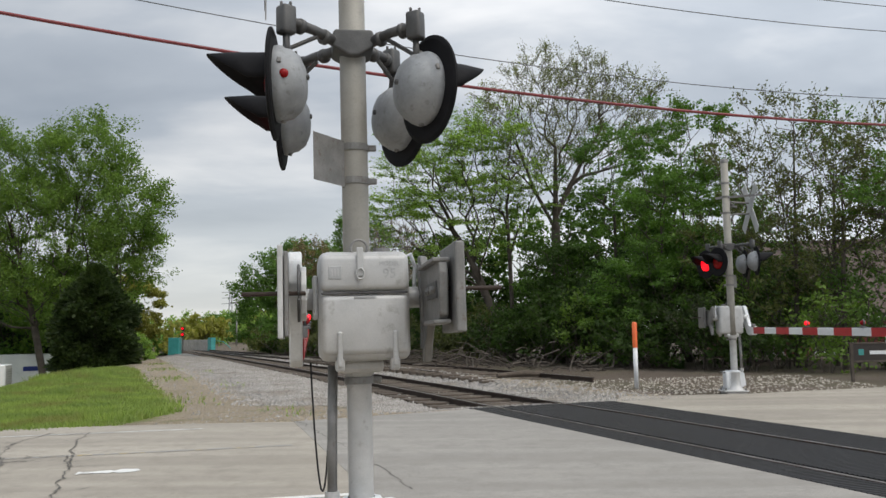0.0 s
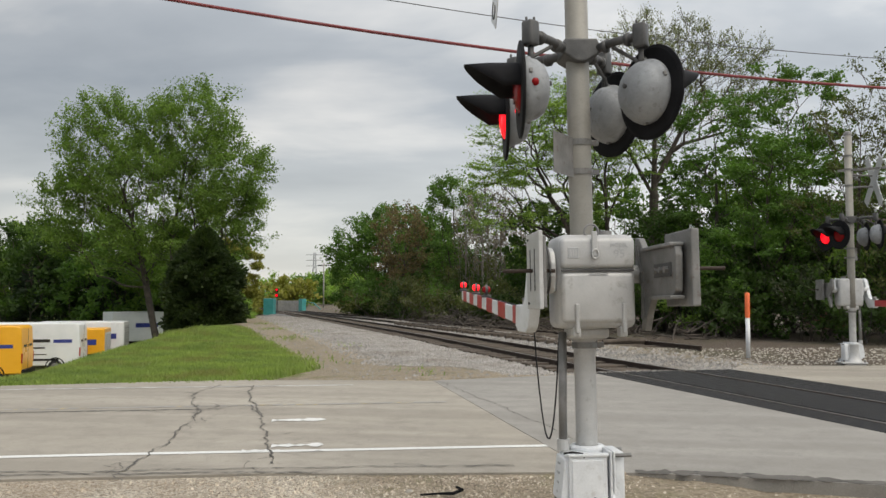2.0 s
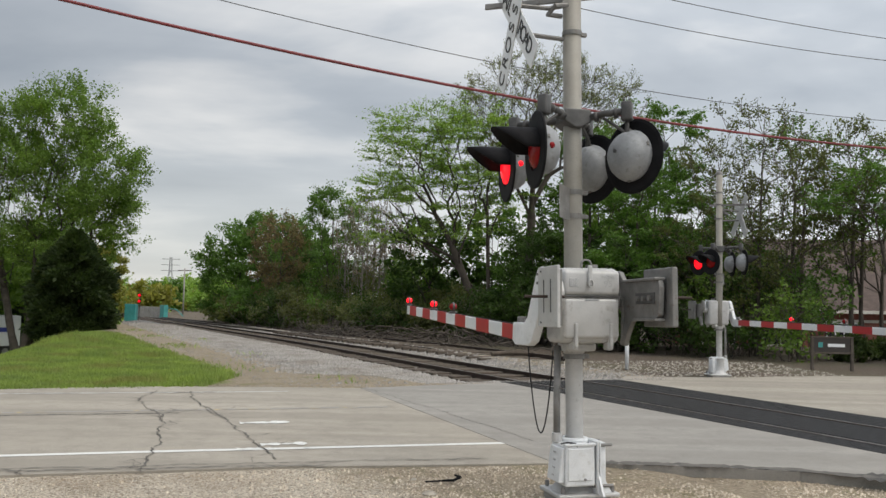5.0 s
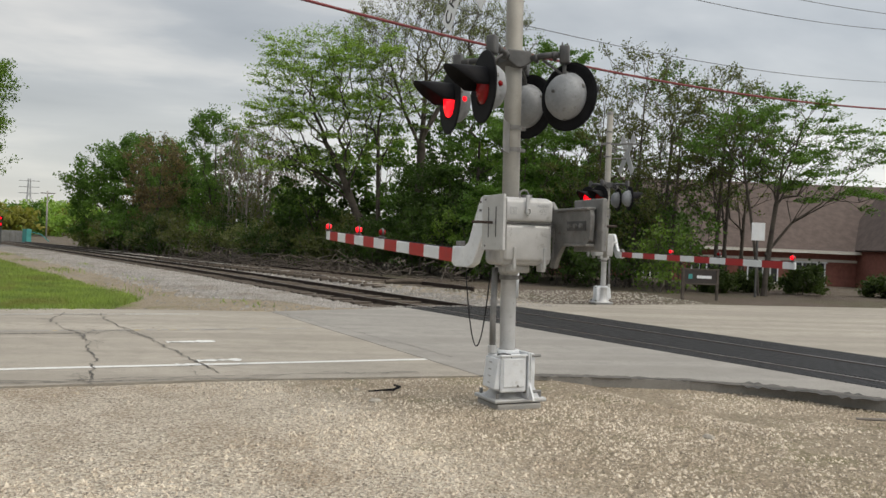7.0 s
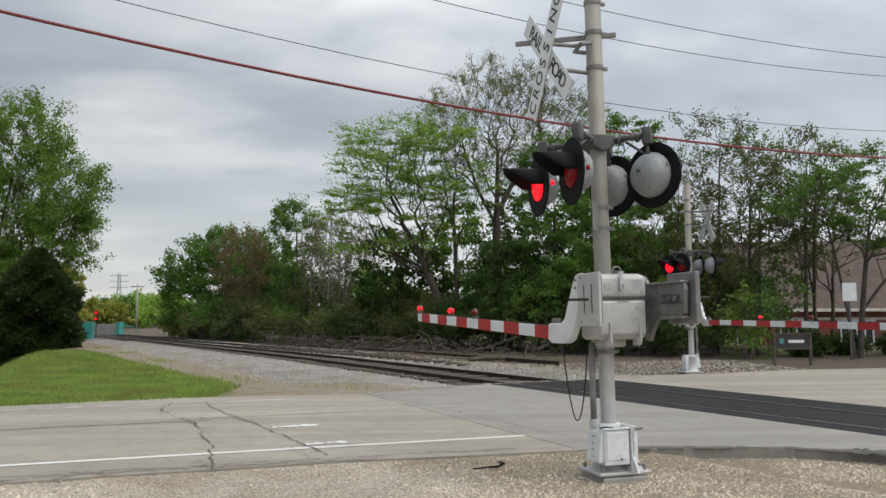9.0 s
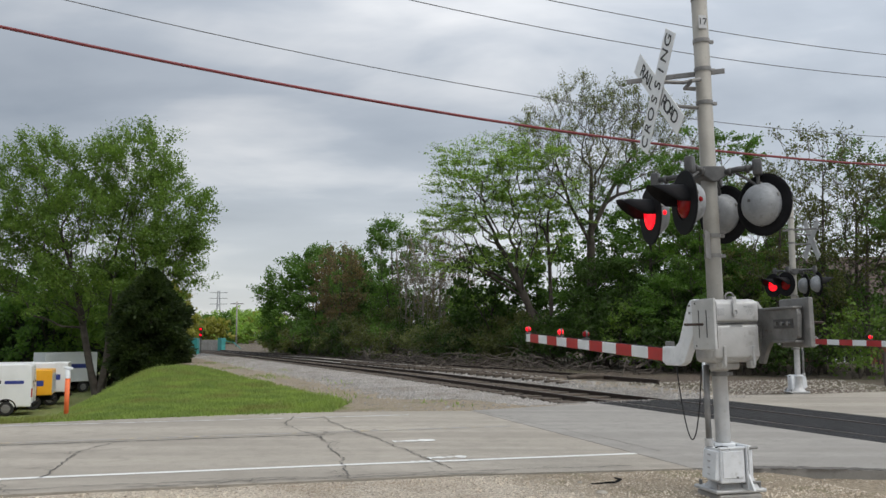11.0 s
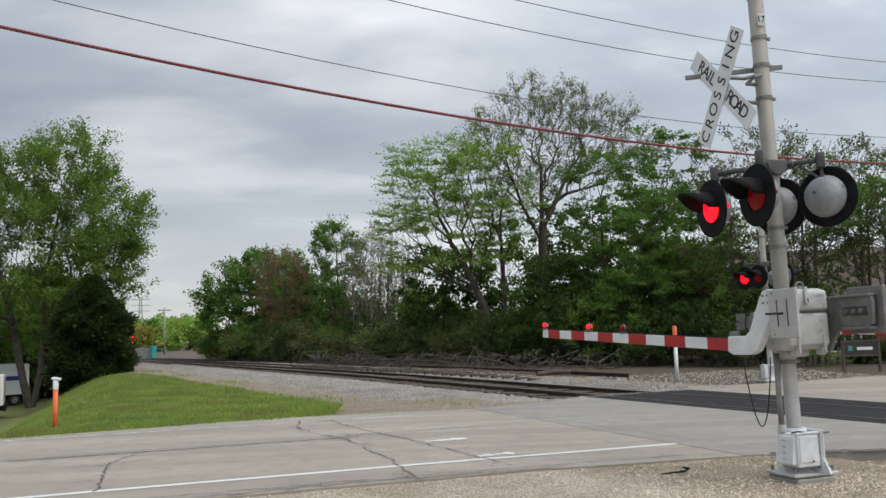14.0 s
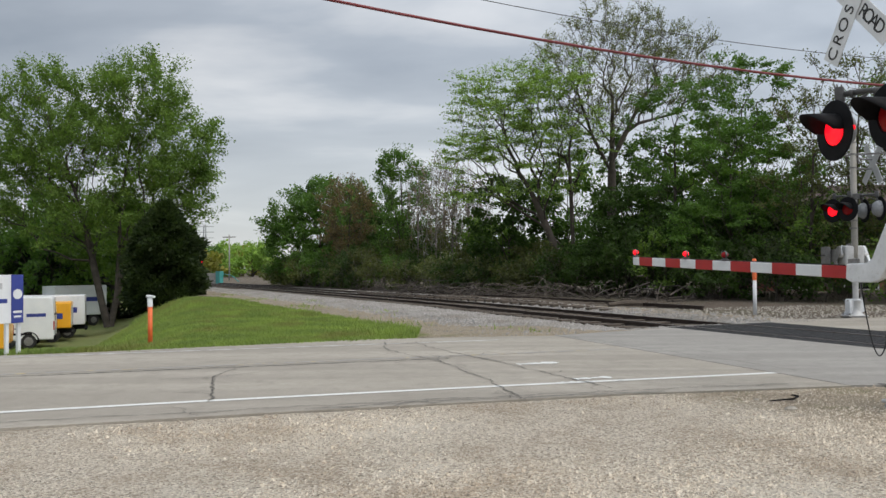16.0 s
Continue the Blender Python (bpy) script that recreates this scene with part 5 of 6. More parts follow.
    for x in (-0.12, 0.18):
        part("hinge_rib", box((0.028, 0.06, 0.19), (x, -0.285, 1.33), bevel=0.009), M_CAST, mech)
        part("hinge_foot", box((0.05, 0.10, 0.07), (x, -0.24, 1.245), bevel=0.014), M_CAST, mech)
    bm = tube([(-0.005 + 0.045 * math.cos(a), -0.24, 1.885 + 0.045 * math.sin(a)) for a in (radians(12 * k) for k in range(31))], 0.008, 6)
    part("lifting_ring", bm, M_STEEL, mech)
    bm = box((0.035, 0.02, 0.16), (-0.005, -0.316, 1.80), None, 0.006)
    tube([(-0.005 + 0.02 * math.cos(a), -0.33, 1.735 + 0.03 * math.sin(a)) for a in (radians(20 * k) for k in range(19))], 0.006, 6, bm)
    part("hasp", bm, M_CAST, mech, "hasp with a padlock ring")
    part("maker_mark", box((0.07, 0.006, 0.07), (-0.14, -0.306, 1.745), bevel=0.002, segments=1), M_EMBOSS, mech, "raised square mark")
    for dx in (-0.016, 0.0, 0.016):
        part("mark_bar", box((0.007, 0.004, 0.042), (-0.14 + dx, -0.3105, 1.745)), M_CAST, mech)
    up = Matrix.Rotation(radians(90), 4, "X")
    lettering("raised_number", "95", 0.075, Matrix.Translation((0.155, -0.3045, 1.735)) @ up, M_EMBOSS, mech)
    lettering("raised_word", "MODEL", 0.034, Matrix.Translation((0.155, -0.3045, 1.79)) @ up, M_EMBOSS, mech)
    part("raised_bar", box((0.12, 0.004, 0.012), (0.02, -0.298, 1.61)), M_EMBOSS, mech)
    part("side_cover", box((0.03, 0.22, 0.24), (-0.245, -0.10, 1.62), bevel=0.012), M_CAST, mech)
    part("saddle", box((0.26, 0.22, 0.08), (0.0, -0.03, 1.235), bevel=0.025), M_CAST, mech)
    for o in (mech, *mech.children_recursive):
        o.data.transform(Matrix.Translation((0, -0.03, 0)))
    part("shaft", tube([(-0.62, -0.53, 1.625), (-0.30, -0.53, 1.625)], 0.012, 10), M_RAIL, th, "rusty threaded rod through the plate")
    part("shaft", tube([(0.36, -0.66, 1.625), (0.70, -0.66, 1.625)], 0.012, 10), M_RAIL, th, "rusty threaded rod through the weight")
    for x in (-0.30, 0.31):
        part("shaft_boss", tube([(x - 0.07, -0.10, 1.615), (x + 0.07, -0.10, 1.615)], 0.06, 16), M_CAST, th, smooth=True)
    # arm casting on one side, drop shaped, carrying the arm
    plane = Matrix(((0, 0, 1, -0.392), (1, 0, 0, -0.15), (0, 1, 0, -0.03), (0, 0, 0, 1)))
    o = [(-0.20, 1.84), (-0.175, 1.885), (-0.12, 1.90), (-0.05, 1.885), (0.0, 1.83), (0.20, 1.50), (0.28, 1.455), (0.56, 1.455), (0.58, 1.30), (0.50, 1.265), (0.20, 1.265), (0.10, 1.30), (0.02, 1.40), (-0.14, 1.62), (-0.20, 1.72)]
    cast = part("arm_casting", slab(o, 0.075, plane, 0.012), M_WHITE, th, "thick white angled arm casting")
    for k in range(4):
        a = radians(45 + 90 * k)
        part("bolt", tube([(-0.404, -0.245 + 0.05 * math.cos(a), 1.775 + 0.05 * math.sin(a)), (-0.386, -0.245 + 0.05 * math.cos(a), 1.775 + 0.05 * math.sin(a))], 0.012, 6), M_STEEL, cast)
    part("arm_box", box((0.05, 0.12, 0.07), (-0.31, 0.40, 1.44), bevel=0.008), M_STEEL, cast, "small grey cable box")
    # slotted counterweight plate outside the casting
    cw = part("counterweight_plate", box((0.026, 0.40, 0.46), (-0.424, -0.53, 1.625), None, 0.006), M_CAST, th, "pale slotted counterweight plate")
    for y in (-0.60, -0.46):
        part("slot", box((0.004, 0.014, 0.25), (-0.4385, y, 1.63)), M_DARKSTEEL, cw)
    for y, z in ((-0.40, 1.82), (-0.40, 1.43)):
        part("rivet", tube([(-0.444, y, z), (-0.436, y, z)], 0.008, 8), M_DARKSTEEL, cw)
    part("back_plate", box((0.02, 0.30, 0.42), (-0.396, -0.55, 1.615), None, 0.004), M_STEEL, cw, "darker rear counterweight plate")
    # rounded cover with a strap on the side of the case
    o = [(-0.13, -0.14), (0.04, -0.14), (0.10, -0.11), (0.13, -0.04), (0.13, 0.04), (0.10, 0.11), (0.04, 0.14), (-0.13, 0.14)]
    cov = part("rounded_cover", slab(o, 0.03, Matrix(((0, 0, 1, -0.325), (-1, 0, 0, -0.40), (0, 1, 0, 1.63), (0, 0, 0, 1))), 0.006), M_CAST, th, "pale rounded side cover")
    part("strap", tube([(-0.335, -0.40 - 0.155 * math.cos(a), 1.63 + 0.155 * math.sin(a)) for a in (radians(-70 + 14 * k) for k in range(11))], 0.008, 6), M_DARKSTEEL, cov, "curved dark strap")
    # counterweight arm on the other side
    plane2 = Matrix(((0, 0, 1, 0.355), (1, 0, 0, -0.03), (0, 1, 0, 0), (0, 0, 0, 1)))
    o = [(0.02, 1.80), (0.0, 1.86), (-0.08, 1.85), (-0.16, 1.77), (-0.30, 1.755), (-0.74, 1.765), (-0.76, 1.70), (-0.74, 1.49), (-0.68, 1.45), (-0.42, 1.455), (-0.30, 1.44), (-0.22, 1.35), (-0.16, 1.24), (-0.08, 1.25), (-0.12, 1.36), (-0.17, 1.48), (-0.05, 1.56), (0.02, 1.64)]
    arm2 = part("counterweight_arm", slab(o, 0.045, plane2, 0.008), M_STEEL, th, "weathered grey counterweight arm")
    part("arm_rim", box((0.09, 0.54, 0.022), (0.367, -0.51, 1.765), bevel=0.006), M_STEEL, arm2)
    part("arm_rim", box((0.09, 0.36, 0.022), (0.367, -0.59, 1.455), bevel=0.006), M_STEEL, arm2)
    part("slot_block", box((0.012, 0.30, 0.085), (0.352, -0.57, 1.62), bevel=0.003), M_DARKSTEEL, arm2)
    for y in (-0.665, -0.57, -0.475):
        part("bolt", tube([(0.325, y, 1.62), (0.352, y, 1.62)], 0.022, 6), M_STEEL, arm2)
    for y0, z0, y1, z1 in ((-0.10, 1.80, -0.19, 1.50), (-0.05, 1.62, -0.20, 1.62), (-0.20, 1.62, -0.17, 1.32)):
        part("web_rib", tube([(0.35, y0, z0), (0.35, y1, z1)], 0.012, 6), M_STEEL, arm2)
    part("weight", box((0.05, 0.45, 0.45), (0.45, -0.63, 1.625), bevel=0.01), M_STEEL, arm2, "grey iron counterweight slab")
    # gate arm with red bands
    y0, z0, ax = 0.40, 1.335, -0.33
    arm = part("gate_arm", box((0.035, arm_length, 0.125), (ax, y0 + arm_length / 2, z0), bevel=0.006, segments=1), M_SIGN, th, "white fibreglass gate arm with red bands")
    bands = arm_length / 11.55
    for k in range(6):
        part("red_band", box((0.041, bands, 0.129), (ax, y0 + arm_length - bands * (1.05 + 2 * k), z0)), M_RED, arm)
    for f, on in ((0.995, True), (0.66, False), (0.375, True)) if far else ((0.995, True), (0.675, lit[1]), (0.475, lit[0])):
        gate_lamp(arm, (ax, y0 + arm_length * f - 0.05, z0 + 0.062), on)
    part("lamp_cable", tube([(ax, y0 + 0.1, z0 + 0.068), (ax, y0 + arm_length * 0.4, z0 + 0.066), (ax, y0 + arm_length * 0.97, z0 + 0.066)], 0.008, 5), M_CABLE, arm)
    rise = Matrix.Translation((0, y0, z0)) @ Matrix.Rotation(radians(-0.3 if far else 2.55), 4, "X") @ Matrix.Rotation(radians(0.0 if far else -0.9), 4, "Z") @ Matrix.Translation((0, -y0, -z0))
    for o in (arm, *arm.children_recursive):
        o.data.transform(rise)
    # conduit and hanging cable
    part("conduit", tube([(-0.15, -0.02, 1.24), (-0.16, -0.02, 0.8), (-0.165, -0.03, 0.48)], 0.028, 12), M_STEEL, th, "dark conduit beside the mast", True)
    part("conduit_fitting", tube([(-0.165, -0.03, 0.54), (-0.165, -0.03, 0.47)], 0.042, 12), M_CAST, th)
    pts = []
    for k in range(21):
        a = k / 20
        pts.append((-0.27 + 0.11 * a, 0.36 - 0.30 * a, 1.25 - 0.05 * a - 0.72 * math.sin(math.pi * a) ** 0.8))
    part("cable", tube(pts, 0.006, 6), M_CABLE, th, "black cable hanging in a loop")
    part("cable", tube([(0.27, -0.05, 1.85), (0.31, -0.06, 1.87), (0.34, -0.02, 1.80), (0.33, 0.0, 1.62)], 0.012, 6), M_WHITE, th, "pale cable over the case")
    return th


NEAR = (-0.437, 4.917)
crossing_signal(NEAR, 12.1, 5.2, False, (False, True, False, False), "silver level crossing signal with lowered red and white gate arm")
crossing_signal((5.65, 18.15), 181, 7.25, True, (False, False, True, False), "far level crossing signal with lowered gate across the road")


# ---- overhead lines ----
def line_at(name, ang, dist, coef, s0, s1, radius, mat, label):
    d = Vector((math.cos(radians(ang)), math.sin(radians(ang))))
    n = Vector((-d.y, d.x))
    pts = []
    for k in range(41):
        s = s0 + (s1 - s0) * k / 40
        p = n * dist + d * s
        pts.append((p.x, p.y, coef[0] + coef[1] * s + coef[2] * s * s))
    return tagged(part(name, tube(pts, radius, 6), mat), label, "cable", "overhead lines")


line_at("overhead_cable", 22, 16, (6.962, -0.0787, 0.0031), -25, 42, 0.034, M_REDCABLE, "thick red-sheathed overhead cable sagging across the sky")
line_at("overhead_wire", 22, 20, (9.229, -0.0902, 0.0030), -25, 45, 0.012, M_WIRE, "thin grey overhead wire")
line_at("overhead_wire", 22, 20, (11.462, -0.0956, 0.0033), -25, 45, 0.013, M_WIRE, "thin grey overhead wire")
line_at("overhead_wire", 22, 20, (12.379, -0.0913, 0.0030), -25, 45, 0.013, M_WIRE, "thin grey overhead wire")

crossing_panels()
tie = tie_mesh("tie", 2.6)
sleepers = thing("track_ties", Matrix(), "row of weathered timber ties under the rails", "ties")
tie_rng = random.Random(4)
turn = math.atan2(TN.y, TN.x)
for k in range(230):
    u = U1 + 0.35 + 0.52 * k
    o = new("tie", tie)
    o.parent = sleepers
    x, y = track_point(u, GAUGE / 2 + tie_rng.uniform(-0.06, 0.06))
    o.matrix_basis = Matrix.Translation((x, y, -0.142 - float(fall(u)) + tie_rng.uniform(-0.02, 0.012))) @ Matrix.Rotation(turn + tie_rng.uniform(-0.02, 0.02), 4, "Z")
siding_tie = tie_mesh("siding_tie", 2.3)
old_ties = thing("siding_ties", Matrix(), "half buried rotten timber ties of the siding", "ties")
for k in range(34):
    u = 12.2 + 0.75 * k
    x, y = track_point(u, SIDE - 0.75 - 0.018 * k)
    o = new("siding_tie", siding_tie)
    o.parent = old_ties
    o.matrix_basis = Matrix.Translation((x, y, height_at(x, y) - 0.055 + tie_rng.uniform(-0.03, 0.02))) @ Matrix.Rotation(turn + tie_rng.uniform(-0.06, 0.06), 4, "Z")

# ---- yard vehicles ----
M_VANYELLOW = worn("yellow_van_paint", (0.78, 0.36, 0.015), (0.86, 0.42, 0.03), 1.2, 0.3, 0.0, 40, 0.01)
M_VANWHITE = worn("white_van_paint", (0.68, 0.70, 0.71), (0.78, 0.79, 0.80), 1.2, 0.3, 0.0, 40, 0.01)
M_BLUE = worn("blue_stripe_paint", (0.022, 0.036, 0.20), (0.035, 0.055, 0.28), 2, 0.4)
M_TYRE = worn("black_tyre_rubber", (0.012, 0.012, 0.012), (0.025, 0.025, 0.025), 6, 0.85)
M_GLASS = worn("dark_vehicle_glass", (0.01, 0.012, 0.014), (0.02, 0.022, 0.025), 3, 0.08)
M_TAIL = worn("red_tail_lamp", (0.30, 0.01, 0.01), (0.42, 0.02, 0.02), 4, 0.25)
M_TRUCKGREY = worn("grey_truck_box", (0.50, 0.51, 0.52), (0.60, 0.61, 0.62), 1.2, 0.4)


def wheel(th, x, y, r=0.36):
    turn = Matrix.Translation((x, y, r)) @ Matrix.Rotation(radians(90), 4, "X")
    w = part("wheel", lathe([(0.0, -0.10), (r * 0.62, -0.11), (r * 0.66, -0.12), (r * 0.92, -0.11), (r, -0.07), (r, 0.07), (r * 0.92, 0.11), (r * 0.66, 0.12), (r * 0.62, 0.11), (0.0, 0.10)], 24, turn), M_TYRE, th, "black tyre")
    for s in (-1, 1):
        part("rim", lathe([(0.0, 0.125 * s), (r * 0.3, 0.122 * s), (r * 0.58, 0.112 * s)], 18, turn), M_STEEL, w)


def van(at, yaw, paint, label):
    """A high-roofed panel van; local x points to its nose, y to its left side."""
    th = thing("cargo_van", Matrix.Translation((*at, height_at(*at))) @ Matrix.Rotation(yaw, 4, "Z"), label, "van", "parked vehicles")
    o = [(-2.95, 0.42), (-2.97, 1.2), (-2.90, 2.40), (-2.78, 2.50), (1.15, 2.50), (1.45, 2.40), (2.05, 1.55), (2.85, 1.22), (2.98, 0.95), (2.98, 0.42)]
    m = Matrix(((1, 0, 0, 0), (0, 0, -1, 1.0), (0, 1, 0, 0), (0, 0, 0, 1)))
    body = part("body", slab(o, 2.0, m, 0.06), paint, th)
    for y in (-1.004, 1.004):
        part("side_window", slab([(0.95, 1.5), (1.85, 1.5), (1.42, 2.15), (0.95, 2.15)], 0.008, Matrix(((1, 0, 0, 0), (0, 0, -1, y + 0.004), (0, 1, 0, 0), (0, 0, 0, 1)))), M_GLASS, body, "dark side window")
        part("side_moulding", box((3.6, 0.02, 0.10), (-0.2, y, 0.72), bevel=0.006, segments=1), M_BLACK, body, "black side moulding")
        part("stripe", box((3.2, 0.006, 0.16), (-1.0, y * 1.001, 1.62)), M_BLUE, body, "blue side stripe")
        part("logo_panel", box((1.5, 0.008, 0.36), (-1.0, y * 1.004, 1.62)), M_SIGN, body, "white panel on the stripe")
        part("logo_bar", box((1.2, 0.006, 0.15), (-1.0, y * 1.0105, 1.64)), M_LETTER, body, "dark bar on the panel")
        part("logo_bar", box((0.75, 0.006, 0.07), (-1.0, y * 1.002, 1.30)), M_LETTER, body)
        part("logo_bar", box((0.9, 0.006, 0.05), (-1.0, y * 1.002, 0.98)), M_LETTER, body)
        part("tail_lamp", box((0.06, 0.05, 0.42), (-2.955, y * 0.965, 1.10), bevel=0.01), M_TAIL, body, "tall red tail lamp")
        part("panel_groove", box((0.012, 0.008, 1.5), (0.78, y * 1.0, 1.45)), M_BLACK, body)
        part("panel_groove", box((0.012, 0.008, 1.5), (-0.45, y * 1.0, 1.45)), M_BLACK, body)
        for x in (-1.85, 1.95):
            wheel(th, x, y * 0.90)
            part("wheel_arch", tube([(x + 0.43 * math.cos(a), y * 0.995, 0.38 + 0.43 * math.sin(a)) for a in (radians(15 * k) for k in range(13))], 0.03, 6), M_BLACK, body)
    part("rear_bumper", box((0.14, 1.95, 0.22), (-3.0, 0, 0.50), bevel=0.04), M_BLACK, th, "black rear bumper")
    part("front_bumper", box((0.16, 1.95, 0.34), (2.98, 0, 0.55), bevel=0.06), M_BLACK, th, "black front bumper")
    part("windscreen", slab([(-0.85, 0), (0.85, 0), (0.72, 0.98), (-0.72, 0.98)], 0.01, Matrix.Translation((2.07, 0, 1.56)) @ Matrix(((0, -0.576, 0.817, 0), (1, 0, 0, 0), (0, 0.817, 0.576, 0), (0, 0, 0, 1)))), M_GLASS, th, "dark windscreen")
    part("door_seam", box((0.01, 0.015, 1.9), (-2.965, 0, 1.4)), M_BLACK, body)
    for y in (-0.45, 0.45):
        part("rear_bar", box((0.008, 0.5, 0.10), (-2.962, y, 1.62)), M_LETTER, body, "dark bar on the rear door")
    return th


def box_truck(at, yaw, paint, label, h=2.9, ln=5.0, door=None):
    th = thing("box_truck", Matrix.Translation((*at, height_at(*at))) @ Matrix.Rotation(yaw, 4, "Z"), label, "truck", "parked vehicles")
    part("cargo_box", box((ln, 2.2, h - 0.75), (-ln / 2, 0, 0.75 + (h - 0.75) / 2), bevel=0.05), paint, th, "cargo box with rounded corners")
    part("chassis", box((ln + 1.6, 0.9, 0.25), (-ln / 2 + 0.8, 0, 0.58), bevel=0.02), M_BLACK, th, "black chassis")
    cab = part("cab", slab([(0.05, 0.45), (0.05, 2.05), (0.9, 2.05), (1.35, 1.3), (1.95, 1.15), (2.0, 0.45)], 1.9, Matrix(((1, 0, 0, 0), (0, 0, -1, 0.95), (0, 1, 0, 0), (0, 0, 0, 1))), 0.05), paint, th)
    for y in (-0.953, 0.953):
        part("cab_window", slab([(0.25, 1.3), (1.2, 1.3), (0.85, 1.9), (0.25, 1.9)], 0.008, Matrix(((1, 0, 0, 0), (0, 0, -1, y + 0.004), (0, 1, 0, 0), (0, 0, 0, 1)))), M_GLASS, cab, "dark cab window")
        for x in (-ln + 0.9, 1.15):
            wheel(th, x, y * 0.95, 0.38)
        part("stripe", box((1.6, 0.006, 0.3), (-ln + 1.2, math.copysign(1.104, y), h * 0.66)), M_BLUE, th, "blue stripe")
    part("roller_door", box((0.02, 1.9, h - 1.05), (-ln - 0.005, 0, 0.75 + (h - 0.9) / 2), bevel=0.004, segments=1), door or M_TRUCKGREY, th, "ribbed roller door")
    for k in range(9):
        part("door_slat", box((0.008, 1.88, 0.02), (-ln - 0.018, 0, 0.95 + k * (h - 1.2) / 9)), M_STEEL, th)
    part("step_bumper", box((0.12, 2.0, 0.12), (-ln - 0.05, 0, 0.5), bevel=0.02), M_BLACK, th)
    return th


AWAY = math.atan2(-0.36, -0.93)
van((-26.7, 32.4), AWAY, M_VANYELLOW, "yellow high-roofed cargo van parked in the lower yard")
van((-27.0, 37.3), AWAY, M_VANWHITE, "white high-roofed cargo van with blue stripe in the yard")
box_truck((-28.9, 40.4), AWAY, M_VANYELLOW, "yellow box truck parked behind the vans", 2.1, 4.2)
box_truck((-29.8, 43.2), AWAY, M_VANWHITE, "white box truck with blue stripe in the yard", 2.4, 4.6)
box_truck((-32.0, 54.1), AWAY + 0.45, M_VANWHITE, "plain white box truck parked below the trees", 2.8, 3.6, M_VANWHITE)

# ---- roadside things ----


def stake(name, at, h, r, low, high, split, label, tip=None):
    z = height_at(*at)
    th = thing(name, Matrix.Translation((*at, z)), label, "marker post")
    part("shaft", tube([(0, 0, -0.1), (0, 0, h * split)], r, 12), low, th, smooth=True)
    part("sleeve", lathe([(r * 1.12, h * split - 0.01), (r * 1.12, h * 0.985), (r * 0.7, h), (0, h)], 12), high, th, smooth=True)
    if tip:
        part("cap", box((0.16, 0.10, 0.05), (0.01, 0, h + 0.02), Matrix.Rotation(radians(8), 4, "Y"), 0.012), tip, th, "white cap")
    return th


stake("marker_post", (4.08, 20.85), 1.62, 0.055, M_SIGN, M_ORANGE, 0.62, "white plastic marker post with an orange top by the track")
stake("marker_post", (-10.65, 12.95), 0.93, 0.045, M_ORANGE, M_SIGN, 0.82, "orange plastic utility marker with a white cap in grass", M_SIGN)


def board_sign(at, yaw):
    th = thing("yard_sign", Matrix.Translation((*at, height_at(*at))) @ Matrix.Rotation(yaw, 4, "Z"), "white and blue roadside sign on two posts", "sign")
    for x in (-0.14, 0.14, 0.36):
        part("post", box((0.06, 0.06, 1.3), (x, 0, 0.60), bevel=0.006, segments=1), M_SIGN, th, "white post")
    a = part("board", box((0.62, 0.03, 0.82), (0.09, -0.05, 0.98), bevel=0.004, segments=1), M_SIGN, th, "white sign board")
    part("print_bar", box((0.26, 0.006, 0.07), (-0.02, -0.068, 0.95)), M_BLUE, a)
    part("print_bar", box((0.12, 0.006, 0.10), (-0.04, -0.068, 1.2)), M_SIGNBACK, a)
    b = part("board", box((0.22, 0.012, 0.82), (0.29, -0.072, 0.98), bevel=0.002, segments=1), M_BLUE, th, "dark blue end panel of the board")
    part("print_disc", lathe([(0.0, 0.006), (0.085, 0.006), (0.085, 0.0)], 20, Matrix.Translation((0.29, -0.078, 1.06)) @ Matrix.Rotation(radians(90), 4, "X")), M_SIGN, b)
    part("print_bar", box((0.16, 0.006, 0.04), (0.29, -0.081, 0.76)), M_SIGN, b)
    part("print_bar", box((0.13, 0.006, 0.03), (0.29, -0.081, 0.68)), M_SIGN, b)
    return th


board_sign((-12.43, 10.79), radians(62))

M_BROWN = worn("dark_brown_sign", (0.022, 0.018, 0.016), (0.04, 0.032, 0.028), 4, 0.6)
M_TEAL = worn("teal_metal_paint", (0.03, 0.22, 0.21), (0.05, 0.29, 0.28), 2, 0.5)


def low_sign(at, yaw):
    th = thing("low_sign", Matrix.Translation((*at, height_at(*at))) @ Matrix.Rotation(yaw, 4, "Z"), "low dark sign in a grey timber frame by the road", "sign")
    for x in (-0.56, 0.56):
        part("post", box((0.08, 0.08, 1.02), (x, 0, 0.46), bevel=0.008, segments=1), M_TWIG, th, "weathered timber post")
    board = part("board", box((1.04, 0.04, 0.42), (0, 0, 0.72), bevel=0.004, segments=1), M_BROWN, th, "dark sign board")
    for z in (0.50, 0.95):
        part("rail", box((1.24, 0.07, 0.045), (0, 0, z), bevel=0.006, segments=1), M_TWIG, th)
    part("emblem", box((0.13, 0.006, 0.15), (-0.33, -0.024, 0.73), bevel=0.002, segments=1), M_TEAL, board, "teal square emblem")
    part("print_bar", box((0.48, 0.006, 0.09), (0.12, -0.024, 0.72)), M_SIGN, board, "pale bar of print")
    return th


low_sign((10.16, 21.53), radians(-3))


